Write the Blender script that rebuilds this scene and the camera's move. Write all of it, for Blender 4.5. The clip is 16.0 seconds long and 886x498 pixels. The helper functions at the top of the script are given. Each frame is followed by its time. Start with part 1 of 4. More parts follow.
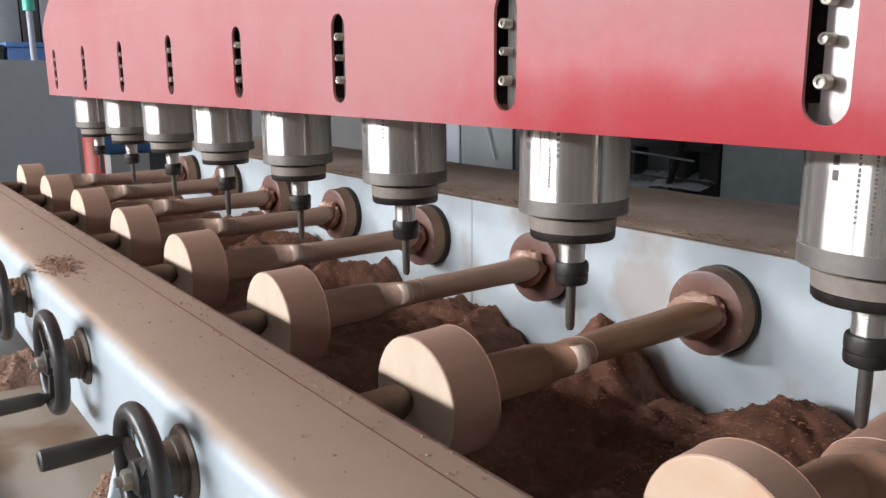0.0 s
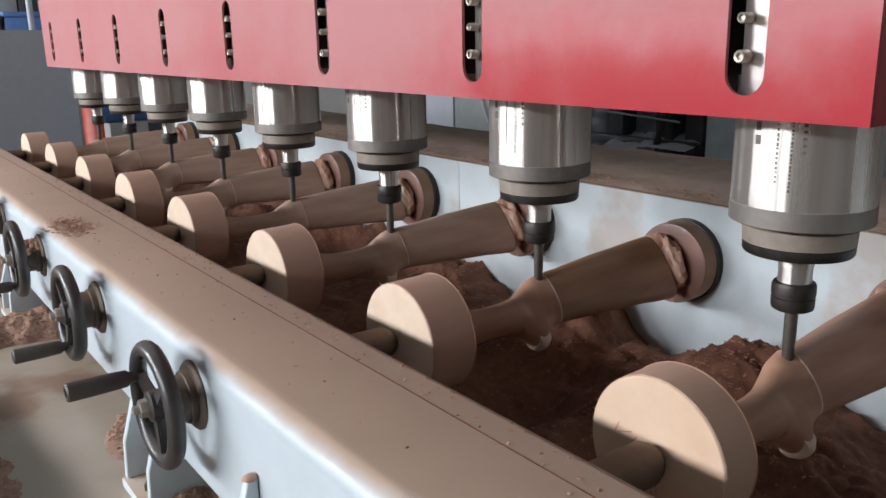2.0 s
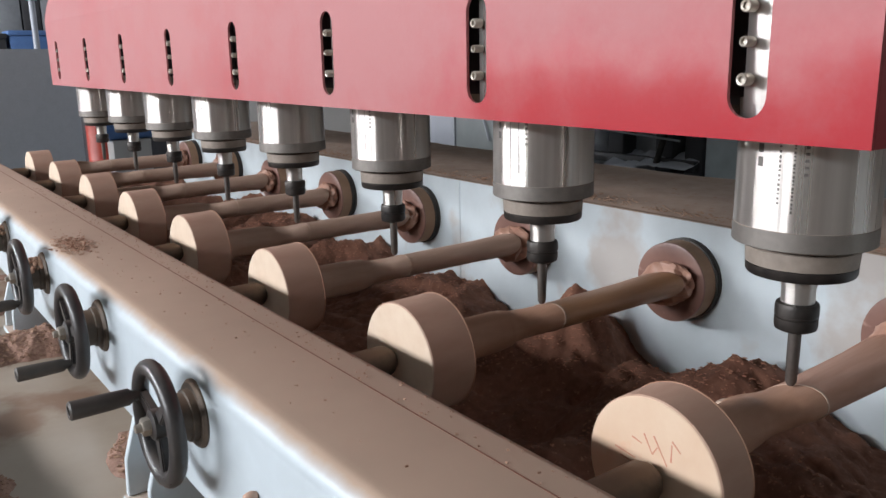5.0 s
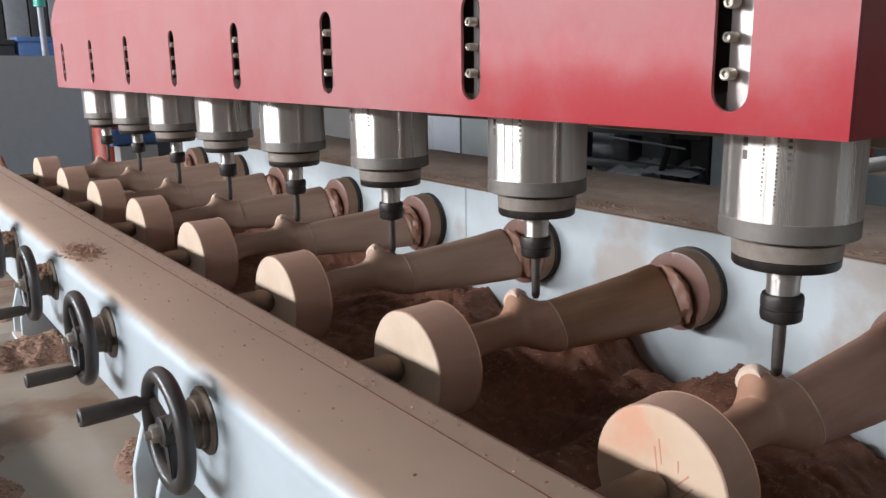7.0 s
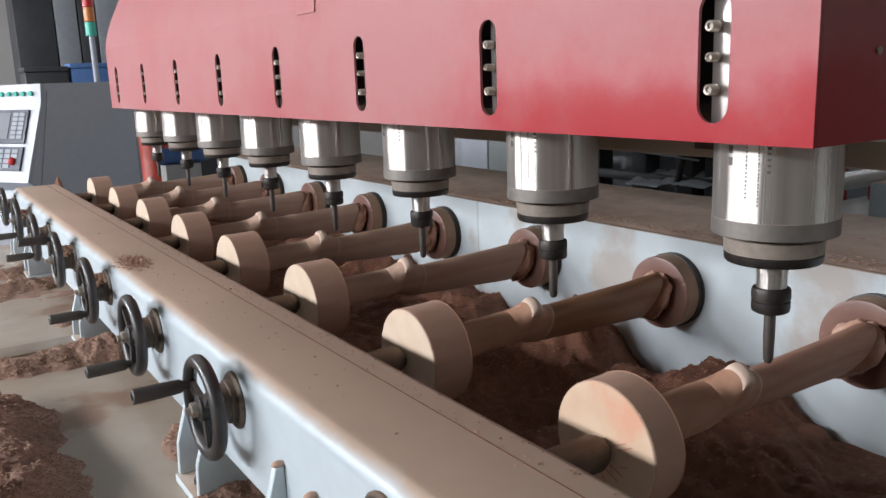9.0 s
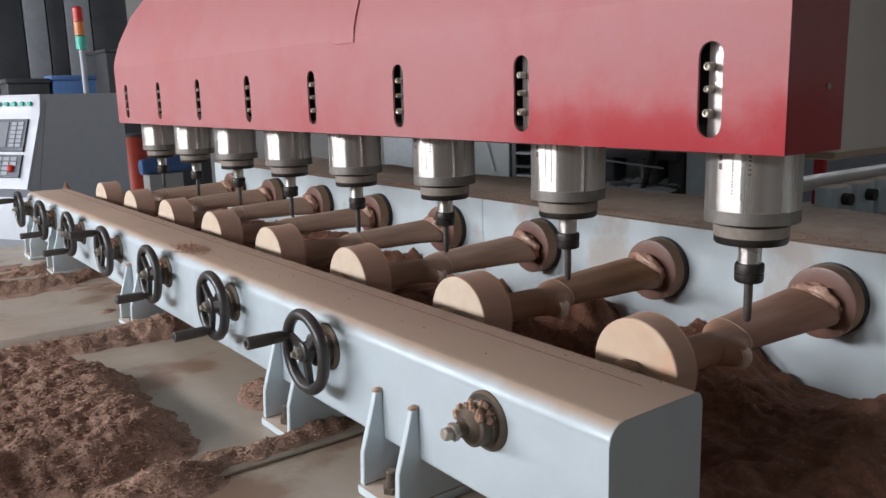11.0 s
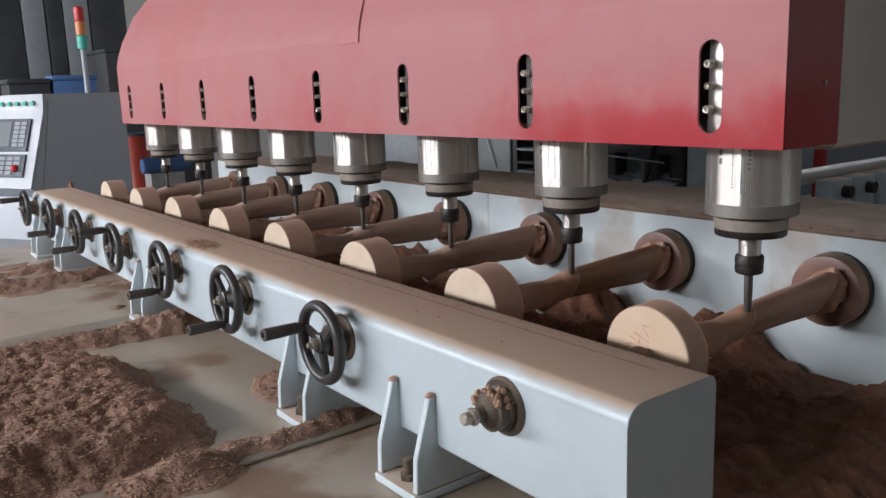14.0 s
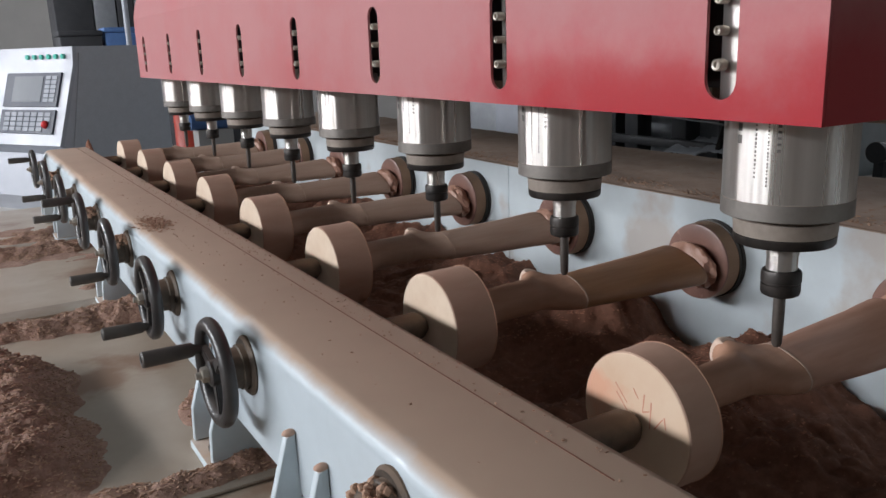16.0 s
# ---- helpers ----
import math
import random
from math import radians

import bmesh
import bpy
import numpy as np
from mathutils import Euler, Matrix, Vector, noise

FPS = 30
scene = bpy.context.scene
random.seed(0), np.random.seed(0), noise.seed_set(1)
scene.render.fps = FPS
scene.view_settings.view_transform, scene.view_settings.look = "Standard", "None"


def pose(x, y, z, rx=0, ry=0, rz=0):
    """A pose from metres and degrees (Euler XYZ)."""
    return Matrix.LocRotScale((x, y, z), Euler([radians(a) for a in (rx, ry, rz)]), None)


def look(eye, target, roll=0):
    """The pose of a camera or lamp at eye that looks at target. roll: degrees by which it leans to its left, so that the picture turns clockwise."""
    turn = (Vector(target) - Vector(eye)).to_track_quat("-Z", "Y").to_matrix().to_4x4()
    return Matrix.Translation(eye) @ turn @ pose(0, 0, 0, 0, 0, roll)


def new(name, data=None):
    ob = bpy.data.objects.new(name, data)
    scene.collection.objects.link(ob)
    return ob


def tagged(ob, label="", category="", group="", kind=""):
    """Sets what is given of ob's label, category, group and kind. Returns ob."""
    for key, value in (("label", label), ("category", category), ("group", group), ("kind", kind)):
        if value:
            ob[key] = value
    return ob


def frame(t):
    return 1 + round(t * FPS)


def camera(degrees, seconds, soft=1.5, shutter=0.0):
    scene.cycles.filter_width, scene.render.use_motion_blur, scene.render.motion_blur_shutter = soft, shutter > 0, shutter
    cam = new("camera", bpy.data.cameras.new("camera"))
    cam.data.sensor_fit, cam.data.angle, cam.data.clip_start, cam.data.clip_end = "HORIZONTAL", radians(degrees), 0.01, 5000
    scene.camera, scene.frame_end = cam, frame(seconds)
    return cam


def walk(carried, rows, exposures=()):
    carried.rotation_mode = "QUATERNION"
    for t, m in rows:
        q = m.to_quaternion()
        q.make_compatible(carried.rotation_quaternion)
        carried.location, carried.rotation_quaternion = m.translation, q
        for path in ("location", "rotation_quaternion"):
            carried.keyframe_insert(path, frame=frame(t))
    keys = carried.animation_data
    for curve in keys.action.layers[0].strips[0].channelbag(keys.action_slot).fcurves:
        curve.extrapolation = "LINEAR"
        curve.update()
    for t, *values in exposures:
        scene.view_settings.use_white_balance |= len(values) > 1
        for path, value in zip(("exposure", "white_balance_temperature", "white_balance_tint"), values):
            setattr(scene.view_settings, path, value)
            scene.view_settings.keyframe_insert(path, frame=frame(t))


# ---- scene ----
cam = camera(56.8, 16.0)
PATH = [
    (0, (-0.1893, -0.3238, 1.3247), (0.9722, 1.2497, 0.9065), -0.41),
    (0.5, (-0.2197, -0.3975, 1.3345), (0.9420, 1.1801, 0.9324), -0.73),
    (1, (-0.2194, -0.4177, 1.3343), (0.9348, 1.1583, 0.9053), -1.22),
    (1.5, (-0.2187, -0.4124, 1.3307), (0.9333, 1.1483, 0.8436), -1.25),
    (2, (-0.2239, -0.4100, 1.3313), (0.9246, 1.1488, 0.8305), -1.10),
    (2.5, (-0.2268, -0.4111, 1.3351), (0.9248, 1.1503, 0.8494), -0.97),
    (3, (-0.2276, -0.4127, 1.3359), (0.9231, 1.1522, 0.8598), -0.80),
    (3.5, (-0.2283, -0.4141, 1.3352), (0.9242, 1.1517, 0.8659), -0.94),
    (4, (-0.2272, -0.4144, 1.3347), (0.9273, 1.1514, 0.8705), -0.93),
    (6.5, (-0.2301, -0.4228, 1.3407), (0.9154, 1.1521, 0.8851), -1.14),
    (7, (-0.2327, -0.4198, 1.3413), (0.9126, 1.1578, 0.8946), -0.92),
    (7.5, (-0.2462, -0.4593, 1.3490), (0.8787, 1.1366, 0.9155), -1.19),
    (8, (-0.2713, -0.5303, 1.3633), (0.8325, 1.0835, 0.9423), -1.44),
    (8.5, (-0.2721, -0.5432, 1.3650), (0.8168, 1.0818, 0.9481), -2.30),
    (9, (-0.2713, -0.5792, 1.3667), (0.7959, 1.0606, 0.9514), -2.09),
    (9.5, (-0.3000, -0.6276, 1.3625), (0.7284, 1.0399, 0.9603), -1.84),
    (10, (-0.4009, -0.6578, 1.3613), (0.7270, 0.9467, 0.9697), -1.54),
    (12.5, (-0.5849, -0.7245, 1.3592), (0.6037, 0.8393, 0.9825), -1.56),
    (13, (-0.5839, -0.7161, 1.3602), (0.5970, 0.8538, 0.9845), -1.69),
    (13.5, (-0.5819, -0.7069, 1.3546), (0.5988, 0.8628, 0.9777), -1.67),
    (14, (-0.5738, -0.7019, 1.3550), (0.6061, 0.8665, 0.9707), -1.98),
    (14.5, (-0.5270, -0.6641, 1.3546), (0.6056, 0.9386, 0.9691), -2.50),
    (15, (-0.4284, -0.6155, 1.3503), (0.6600, 1.0127, 0.9450), -2.39),
    (15.5, (-0.3041, -0.5766, 1.3450), (0.7292, 1.0765, 0.8983), -2.09),
    (16, (-0.2315, -0.5413, 1.3437), (0.7536, 1.1311, 0.8612), -1.97),
]
walk(cam, [(t, look(eye, target, roll)) for t, eye, target, roll in PATH],
     [(0, 0.30), (1.5, 0.14), (4, 0.14), (7, 0.16), (8, 0.22), (9, 0.10), (10, 0.0), (12.5, -0.28), (14.5, -0.22), (16, -0.22)])

# ---- world and light ----
world = bpy.data.worlds.new("world")
scene.world = world
world.use_nodes = True
sky = world.node_tree.nodes.new("ShaderNodeTexSky")
sky.sky_type, sky.sun_disc = "NISHITA", False
sky.sun_elevation, sky.sun_rotation = radians(42), radians(-90)
world.node_tree.links.new(sky.outputs[0], world.node_tree.nodes["Background"].inputs[0])
world.node_tree.nodes["Background"].inputs[1].default_value = 0.1


def area_light(name, eye, target, sx, sy, watts, colour):
    d = bpy.data.lights.new(name, "AREA")
    d.shape, d.size, d.size_y, d.energy, d.color = "RECTANGLE", sx, sy, watts, colour
    ob = new(name, d)
    ob.matrix_world = look(eye, target)
    return ob


WINDOW_Y = [0.2, 1.8, 3.4, 5.0, 6.6, 8.2]
for wy in WINDOW_Y:
    area_light("window_daylight", (-4.95, wy, 2.78), (0, wy - 0.8, 1.0), 1.06, 0.40, 134.0, (0.925, 0.945, 1.0))
# added fill lamps to the east, brightening the cabinet side and box top
EAST_FILL_Y = [1.0, 3.8, 6.6, 9.4]
for wy in EAST_FILL_Y:
    area_light("east_fill_light", (9.95, wy, 4.4), (0, wy, 1.2), 1.9, 1.9, 62.0, (0.92, 0.94, 1.0))

# ---- materials ----
def shader(name):
    m = bpy.data.materials.new(name)
    m.use_nodes = True
    nt = m.node_tree
    return m, nt, nt.nodes["Principled BSDF"]


def mat(name, a, b=None, rough=0.5, metal=0.0, scale=20.0, stretch=(1, 1, 1), bump=0.15, dust=None, dust_at=0.55, fine=0.0, spots=None, brushed=0.0):
    """Two-scale noise between colours a and b; dust, where given, lies on faces that look up."""
    m, nt, bsdf = shader(name)
    N, L = nt.nodes.new, nt.links.new
    b = b or tuple(0.8 * c for c in a)
    tc = N("ShaderNodeTexCoord")
    mp = N("ShaderNodeMapping")
    mp.inputs["Scale"].default_value = stretch
    L(tc.outputs["Object"], mp.inputs[0])
    big, small = N("ShaderNodeTexNoise"), N("ShaderNodeTexNoise")
    for n, s, d in ((big, scale * 0.18, 4.0), (small, scale, 8.0)):
        n.inputs["Scale"].default_value, n.inputs["Detail"].default_value, n.inputs["Roughness"].default_value = s, d, 0.62
        L(mp.outputs[0], n.inputs["Vector"])
    mul = N("ShaderNodeMath"); mul.operation = "ADD"
    L(big.outputs["Fac"], mul.inputs[0]); L(small.outputs["Fac"], mul.inputs[1])
    ramp = N("ShaderNodeMapRange")
    ramp.inputs["From Min"].default_value, ramp.inputs["From Max"].default_value = 0.72, 1.28
    L(mul.outputs[0], ramp.inputs["Value"])
    mix = N("ShaderNodeMix"); mix.data_type = "RGBA"
    L(ramp.outputs[0], mix.inputs["Factor"])
    mix.inputs["A"].default_value, mix.inputs["B"].default_value = (*a, 1), (*b, 1)
    colour = mix.outputs["Result"]
    if spots:
        vn = N("ShaderNodeTexNoise"); vn.inputs["Scale"].default_value, vn.inputs["Detail"].default_value = spots[1], 6.0
        L(tc.outputs["Object"], vn.inputs["Vector"])
        vr = N("ShaderNodeMapRange"); vr.inputs["From Min"].default_value, vr.inputs["From Max"].default_value = spots[2], spots[2] + 0.08
        L(vn.outputs["Fac"], vr.inputs["Value"])
        mx = N("ShaderNodeMix"); mx.data_type = "RGBA"
        L(vr.outputs[0], mx.inputs["Factor"]); L(colour, mx.inputs["A"]); mx.inputs["B"].default_value = (*spots[0], 1)
        colour = mx.outputs["Result"]
    bsdf.inputs["Roughness"].default_value, bsdf.inputs["Metallic"].default_value = rough, metal
    if brushed:
        tan = N("ShaderNodeTangent")
        tan.direction_type, tan.axis = "RADIAL", "Z"
        L(tan.outputs[0], bsdf.inputs["Tangent"])
        bsdf.inputs["Anisotropic"].default_value, bsdf.inputs["Anisotropic Rotation"].default_value = brushed, 0.25
    rr = N("ShaderNodeMapRange")
    rr.inputs["To Min"].default_value, rr.inputs["To Max"].default_value = max(0.05, rough - 0.1), min(1, rough + 0.12)
    if brushed:
        rr.inputs["To Min"].default_value, rr.inputs["To Max"].default_value = rough - 0.03, rough + 0.04
    L(ramp.outputs[0], rr.inputs["Value"])
    roughness = rr.outputs[0]
    if dust:
        geo, sep = N("ShaderNodeNewGeometry"), N("ShaderNodeSeparateXYZ")
        L(geo.outputs["Normal"], sep.inputs[0])
        wob = N("ShaderNodeMath"); wob.operation = "MULTIPLY_ADD"
        L(small.outputs["Fac"], wob.inputs[0]); wob.inputs[1].default_value = 0.45; L(sep.outputs["Z"], wob.inputs[2])
        dr = N("ShaderNodeMapRange")
        dr.inputs["From Min"].default_value, dr.inputs["From Max"].default_value = dust_at, dust_at + 0.4
        L(wob.outputs[0], dr.inputs["Value"])
        dc = N("ShaderNodeMix"); dc.data_type = "RGBA"
        L(big.outputs["Fac"], dc.inputs["Factor"])
        dc.inputs["A"].default_value, dc.inputs["B"].default_value = (*[c * 0.76 for c in dust], 1), (*[c * 1.18 for c in dust], 1)
        dm = N("ShaderNodeMix"); dm.data_type = "RGBA"
        L(dr.outputs[0], dm.inputs["Factor"]); L(colour, dm.inputs["A"]); L(dc.outputs["Result"], dm.inputs["B"])
        colour = dm.outputs["Result"]
        dq = N("ShaderNodeMix")
        L(dr.outputs[0], dq.inputs["Factor"]); L(roughness, dq.inputs["A"]); dq.inputs["B"].default_value = 0.95
        roughness = dq.outputs["Result"]
        if metal:
            dk = N("ShaderNodeMapRange"); dk.inputs["To Min"].default_value, dk.inputs["To Max"].default_value = metal, 0.0
            L(dr.outputs[0], dk.inputs["Value"]); L(dk.outputs[0], bsdf.inputs["Metallic"])
    L(colour, bsdf.inputs["Base Color"]); L(roughness, bsdf.inputs["Roughness"])
    bp = N("ShaderNodeBump")
    bp.inputs["Strength"].default_value, bp.inputs["Distance"].default_value = bump, 0.002
    L(small.outputs["Fac"], bp.inputs["Height"])
    L(bp.outputs[0], bsdf.inputs["Normal"])
    return m


def red_sheet():
    """Red paint; pale dust and painted window glare fade towards the low near edge."""
    m, nt, bsdf = shader("red_sheet_dust_and_glare")
    N, L = nt.nodes.new, nt.links.new
    tc, sep = N("ShaderNodeTexCoord"), N("ShaderNodeSeparateXYZ")
    L(tc.outputs["Object"], sep.inputs[0])

    def ramp(src, a, b, c=0.0, d=1.0):
        n = N("ShaderNodeMapRange")
        n.interpolation_type = "SMOOTHSTEP"
        for k, v in zip(("From Min", "From Max", "To Min", "To Max"), (a, b, c, d)):
            n.inputs[k].default_value = v
        L(src, n.inputs["Value"])
        return n.outputs[0]

    def math_node(op, a, b):
        n = N("ShaderNodeMath")
        n.operation = op
        for k, v in enumerate((a, b)):
            if isinstance(v, float):
                n.inputs[k].default_value = v
            else:
                L(v, n.inputs[k])
        return n.outputs[0]

    noises = []
    for sc, det in ((2.6, 5.0), (14.0, 6.0), (160.0, 3.0)):
        n = N("ShaderNodeTexNoise")
        n.inputs["Scale"].default_value, n.inputs["Detail"].default_value, n.inputs["Roughness"].default_value = sc, det, 0.6
        L(tc.outputs["Object"], n.inputs["Vector"])
        noises.append(n.outputs["Fac"])
    # mask of the low near part, where the pink glare colour is left out
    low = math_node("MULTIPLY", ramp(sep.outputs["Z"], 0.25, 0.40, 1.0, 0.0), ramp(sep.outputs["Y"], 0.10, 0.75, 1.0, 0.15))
    dust_glare = math_node("ADD", math_node("MULTIPLY", noises[0], 0.75), math_node("MULTIPLY", noises[1], 0.35))
    dust_glare = math_node("SUBTRACT", dust_glare, math_node("MULTIPLY", low, 0.42))
    fac = ramp(dust_glare, 0.12, 0.62)
    fac = math_node("ADD", fac, math_node("MULTIPLY", math_node("SUBTRACT", noises[2], 0.5), 0.16))
    mix = N("ShaderNodeMix")
    mix.data_type, mix.clamp_factor = "RGBA", True
    L(fac, mix.inputs["Factor"])
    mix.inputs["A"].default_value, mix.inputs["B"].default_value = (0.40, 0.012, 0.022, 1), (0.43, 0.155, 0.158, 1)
    L(mix.outputs["Result"], bsdf.inputs["Base Color"])
    L(ramp(fac, 0.0, 1.0, 0.30, 0.62), bsdf.inputs["Roughness"])
    bsdf.inputs["Coat Weight"].default_value, bsdf.inputs["Coat Roughness"].default_value = 0.10, 0.3
    bsdf.inputs["Sheen Weight"].default_value, bsdf.inputs["Sheen Roughness"].default_value = 0.18, 0.45
    bp = N("ShaderNodeBump")
    bp.inputs["Strength"].default_value, bp.inputs["Distance"].default_value = 0.03, 0.004
    L(noises[1], bp.inputs["Height"])
    L(bp.outputs[0], bsdf.inputs["Normal"])
    return m


DUST = (0.52, 0.382, 0.287)
M = dict(
    paint=mat("pale_blue_grey_paint", (0.54, 0.615, 0.66), (0.48, 0.545, 0.58), 0.38, 0, 14, bump=0.03, dust=DUST, dust_at=0.72),
    bracket=mat("grey_blue_paint", (0.62, 0.70, 0.74), (0.5, 0.57, 0.6), 0.45, 0, 18, bump=0.05, dust=DUST, dust_at=0.85),
    plate=mat("white_plate_paint", (0.60, 0.665, 0.69), (0.50, 0.55, 0.565), 0.40, 0, 9, bump=0.02, dust=(0.30, 0.20, 0.14), dust_at=0.6, spots=((0.47, 0.44, 0.41), 5.0, 0.57)),
    red=red_sheet(),
    # upright streaks in this steel's colour stand in for window reflections
    chrome=mat("brushed_steel_reflection_streaks", (0.72, 0.69, 0.65), (0.56, 0.53, 0.49), 0.29, 0.82, 110, (1, 1, 0.004), 0.04, brushed=1.0),
    band=mat("dusty_dark_steel", (0.28, 0.26, 0.235), (0.20, 0.18, 0.165), 0.5, 0.6, 40, bump=0.08, dust=(0.34, 0.27, 0.215), dust_at=0.6),
    ring=mat("dusty_aluminium", (0.37, 0.315, 0.265), (0.22, 0.185, 0.155), 0.55, 0.3, 50, bump=0.1),
    black=mat("black_oxide_steel", (0.025, 0.023, 0.022), (0.06, 0.05, 0.043), 0.45, 0.5, 60, bump=0.1),
    bit=mat("dusty_tool_steel", (0.16, 0.14, 0.125), (0.10, 0.085, 0.075), 0.45, 0.6, 60, bump=0.1),
    wheel=mat("black_plastic_wheel", (0.03, 0.03, 0.032), (0.055, 0.05, 0.047), 0.33, 0, 60, bump=0.05, dust=(0.13, 0.105, 0.088), dust_at=0.95),
    grip=mat("dusty_black_grip", (0.075, 0.07, 0.066), (0.12, 0.105, 0.092), 0.5, 0, 50, bump=0.08),
    boss=mat("greasy_brown_steel", (0.06, 0.050, 0.042), (0.14, 0.105, 0.078), 0.55, 0.3, 70, bump=0.5, dust=(0.20, 0.14, 0.10), dust_at=0.6),
    nut=mat("worn_zinc", (0.58, 0.54, 0.48), (0.36, 0.31, 0.25), 0.42, 0.6, 90, bump=0.2),
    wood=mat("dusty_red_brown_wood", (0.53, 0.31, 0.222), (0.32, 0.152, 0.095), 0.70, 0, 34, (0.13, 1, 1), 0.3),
    palewood=mat("pale_wood", (0.62, 0.44, 0.345), (0.43, 0.265, 0.185), 0.8, 0, 34, (0.13, 1, 1), 0.3),
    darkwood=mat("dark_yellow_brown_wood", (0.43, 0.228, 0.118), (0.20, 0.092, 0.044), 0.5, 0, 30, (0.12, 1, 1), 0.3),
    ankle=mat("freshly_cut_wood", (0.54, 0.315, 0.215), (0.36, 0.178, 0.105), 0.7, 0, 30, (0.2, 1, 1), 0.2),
    fresh=mat("pale_fresh_cut", (0.74, 0.58, 0.47), (0.55, 0.38, 0.28), 0.8, 0, 60, bump=0.5),
    block=mat("sanded_tan_wood", (0.56, 0.372, 0.280), (0.45, 0.275, 0.198), 0.75, 0, 24, (0.3, 1, 1), 0.12),
    face=mat("pale_end_grain", (0.76, 0.62, 0.48), (0.64, 0.48, 0.35), 0.7, 0, 22, (1, 1, 1), 0.15, spots=((0.62, 0.45, 0.32), 14, 0.60)),
    faceknot=mat("reddish_end_grain", (0.74, 0.58, 0.43), (0.64, 0.42, 0.28), 0.7, 0, 12, (1, 1, 1), 0.1, spots=((0.70, 0.38, 0.25), 10, 0.58)),
    pencil=mat("red_crayon", (0.60, 0.22, 0.15), (0.58, 0.30, 0.21), 0.8),
    disc=mat("waxy_brown_wood", (0.25, 0.135, 0.105), (0.17, 0.083, 0.062), 0.42, 0, 16, bump=0.15, spots=((0.40, 0.25, 0.195), 26, 0.62)),
    lump=mat("waxy_split_wood", (0.60, 0.38, 0.28), (0.36, 0.18, 0.125), 0.38, 0, 40, bump=0.9),
    discside=mat("tan_wood_side", (0.37, 0.23, 0.145), (0.28, 0.165, 0.10), 0.7, 0, 30, (0.4, 1, 1), 0.15, dust=(0.36, 0.25, 0.175), dust_at=0.9),
    saw=mat("sawdust", (0.42, 0.262, 0.20), (0.23, 0.128, 0.092), 0.95, 0, 150, bump=1.0, spots=((0.46, 0.29, 0.20), 130, 0.62)),
    # darker and redder than the sawdust on the bed
    sawdark=mat("dark_red_brown_sawdust", (0.255, 0.116, 0.073), (0.15, 0.062, 0.037), 0.95, 0, 90, bump=0.8, spots=((0.40, 0.20, 0.125), 140, 0.64)),
    redchip=mat("red_brown_crumbs", (0.46, 0.22, 0.14), (0.27, 0.11, 0.065), 0.95, 0, 60),
    chip=mat("wood_shavings", (0.46, 0.30, 0.21), (0.33, 0.19, 0.125), 0.9, 0, 80),
    bed=mat("dusty_steel_bed", (0.53, 0.45, 0.365), (0.44, 0.345, 0.265), 0.42, 0.2, 7, bump=0.03, spots=((0.33, 0.21, 0.145), 5, 0.56)),
    rail=mat("dusty_steel_bar", (0.45, 0.39, 0.32), (0.34, 0.25, 0.19), 0.5, 0.2, 12, bump=0.05),
    boxtop=mat("dusty_box_top", (0.46, 0.355, 0.285), (0.36, 0.26, 0.20), 0.9, 0, 26, bump=0.5, spots=((0.36, 0.2, 0.13), 60, 0.63)),
    grey=mat("grey_enamel", (0.50, 0.52, 0.56), (0.45, 0.47, 0.505), 0.42, 0, 120, bump=0.06),
    white=mat("white_enamel", (0.40, 0.42, 0.465), (0.36, 0.38, 0.425), 0.42, 0, 10, bump=0.02),
    screenframe=mat("dark_blue_grey_plastic", (0.025, 0.03, 0.048), (0.04, 0.048, 0.07), 0.55),
    screen=mat("grey_screen", (0.07, 0.085, 0.10), (0.12, 0.13, 0.15), 0.55, scale=8),
    key=mat("pale_keys", (0.30, 0.32, 0.36), (0.22, 0.24, 0.27), 0.6),
    greenlamp=mat("green_button", (0.10, 0.55, 0.42), (0.08, 0.45, 0.35), 0.25),
    redknob=mat("red_plastic", (0.6, 0.03, 0.03), (0.5, 0.03, 0.03), 0.35),
    drumred=mat("orange_red_paint", (0.50, 0.06, 0.03), (0.38, 0.04, 0.02), 0.45),
    orange=mat("amber_plastic", (0.7, 0.25, 0.08), (0.6, 0.2, 0.06), 0.35),
    blue=mat("blue_paint", (0.11, 0.22, 0.47), (0.08, 0.16, 0.36), 0.45),
    column=mat("grey_gantry_paint", (0.60, 0.58, 0.55), (0.53, 0.51, 0.48), 0.4, 0, 5, bump=0.02),
    beige=mat("dusty_beige_paint", (0.50, 0.43, 0.34), (0.40, 0.33, 0.25), 0.6, 0, 12, bump=0.05),
    dark=mat("dark_machine_paint", (0.035, 0.037, 0.042), (0.06, 0.06, 0.065), 0.5),
    panelgreen=mat("grey_green_enamel", (0.27, 0.29, 0.29), (0.23, 0.25, 0.25), 0.45, 0, 9, bump=0.02),
    midgrey=mat("mid_grey_paint", (0.30, 0.32, 0.34), (0.24, 0.25, 0.27), 0.5),
    concrete=mat("concrete", (0.17, 0.16, 0.15), (0.12, 0.115, 0.11), 0.8, 0, 4, bump=0.2),
    wallpaint=mat("hall_wall", (0.52, 0.50, 0.475), (0.44, 0.425, 0.405), 0.8, 0, 3, bump=0.1),
    print=mat("faded_print", (0.07, 0.063, 0.057), (0.16, 0.145, 0.13), 0.5, 0, 90),
)


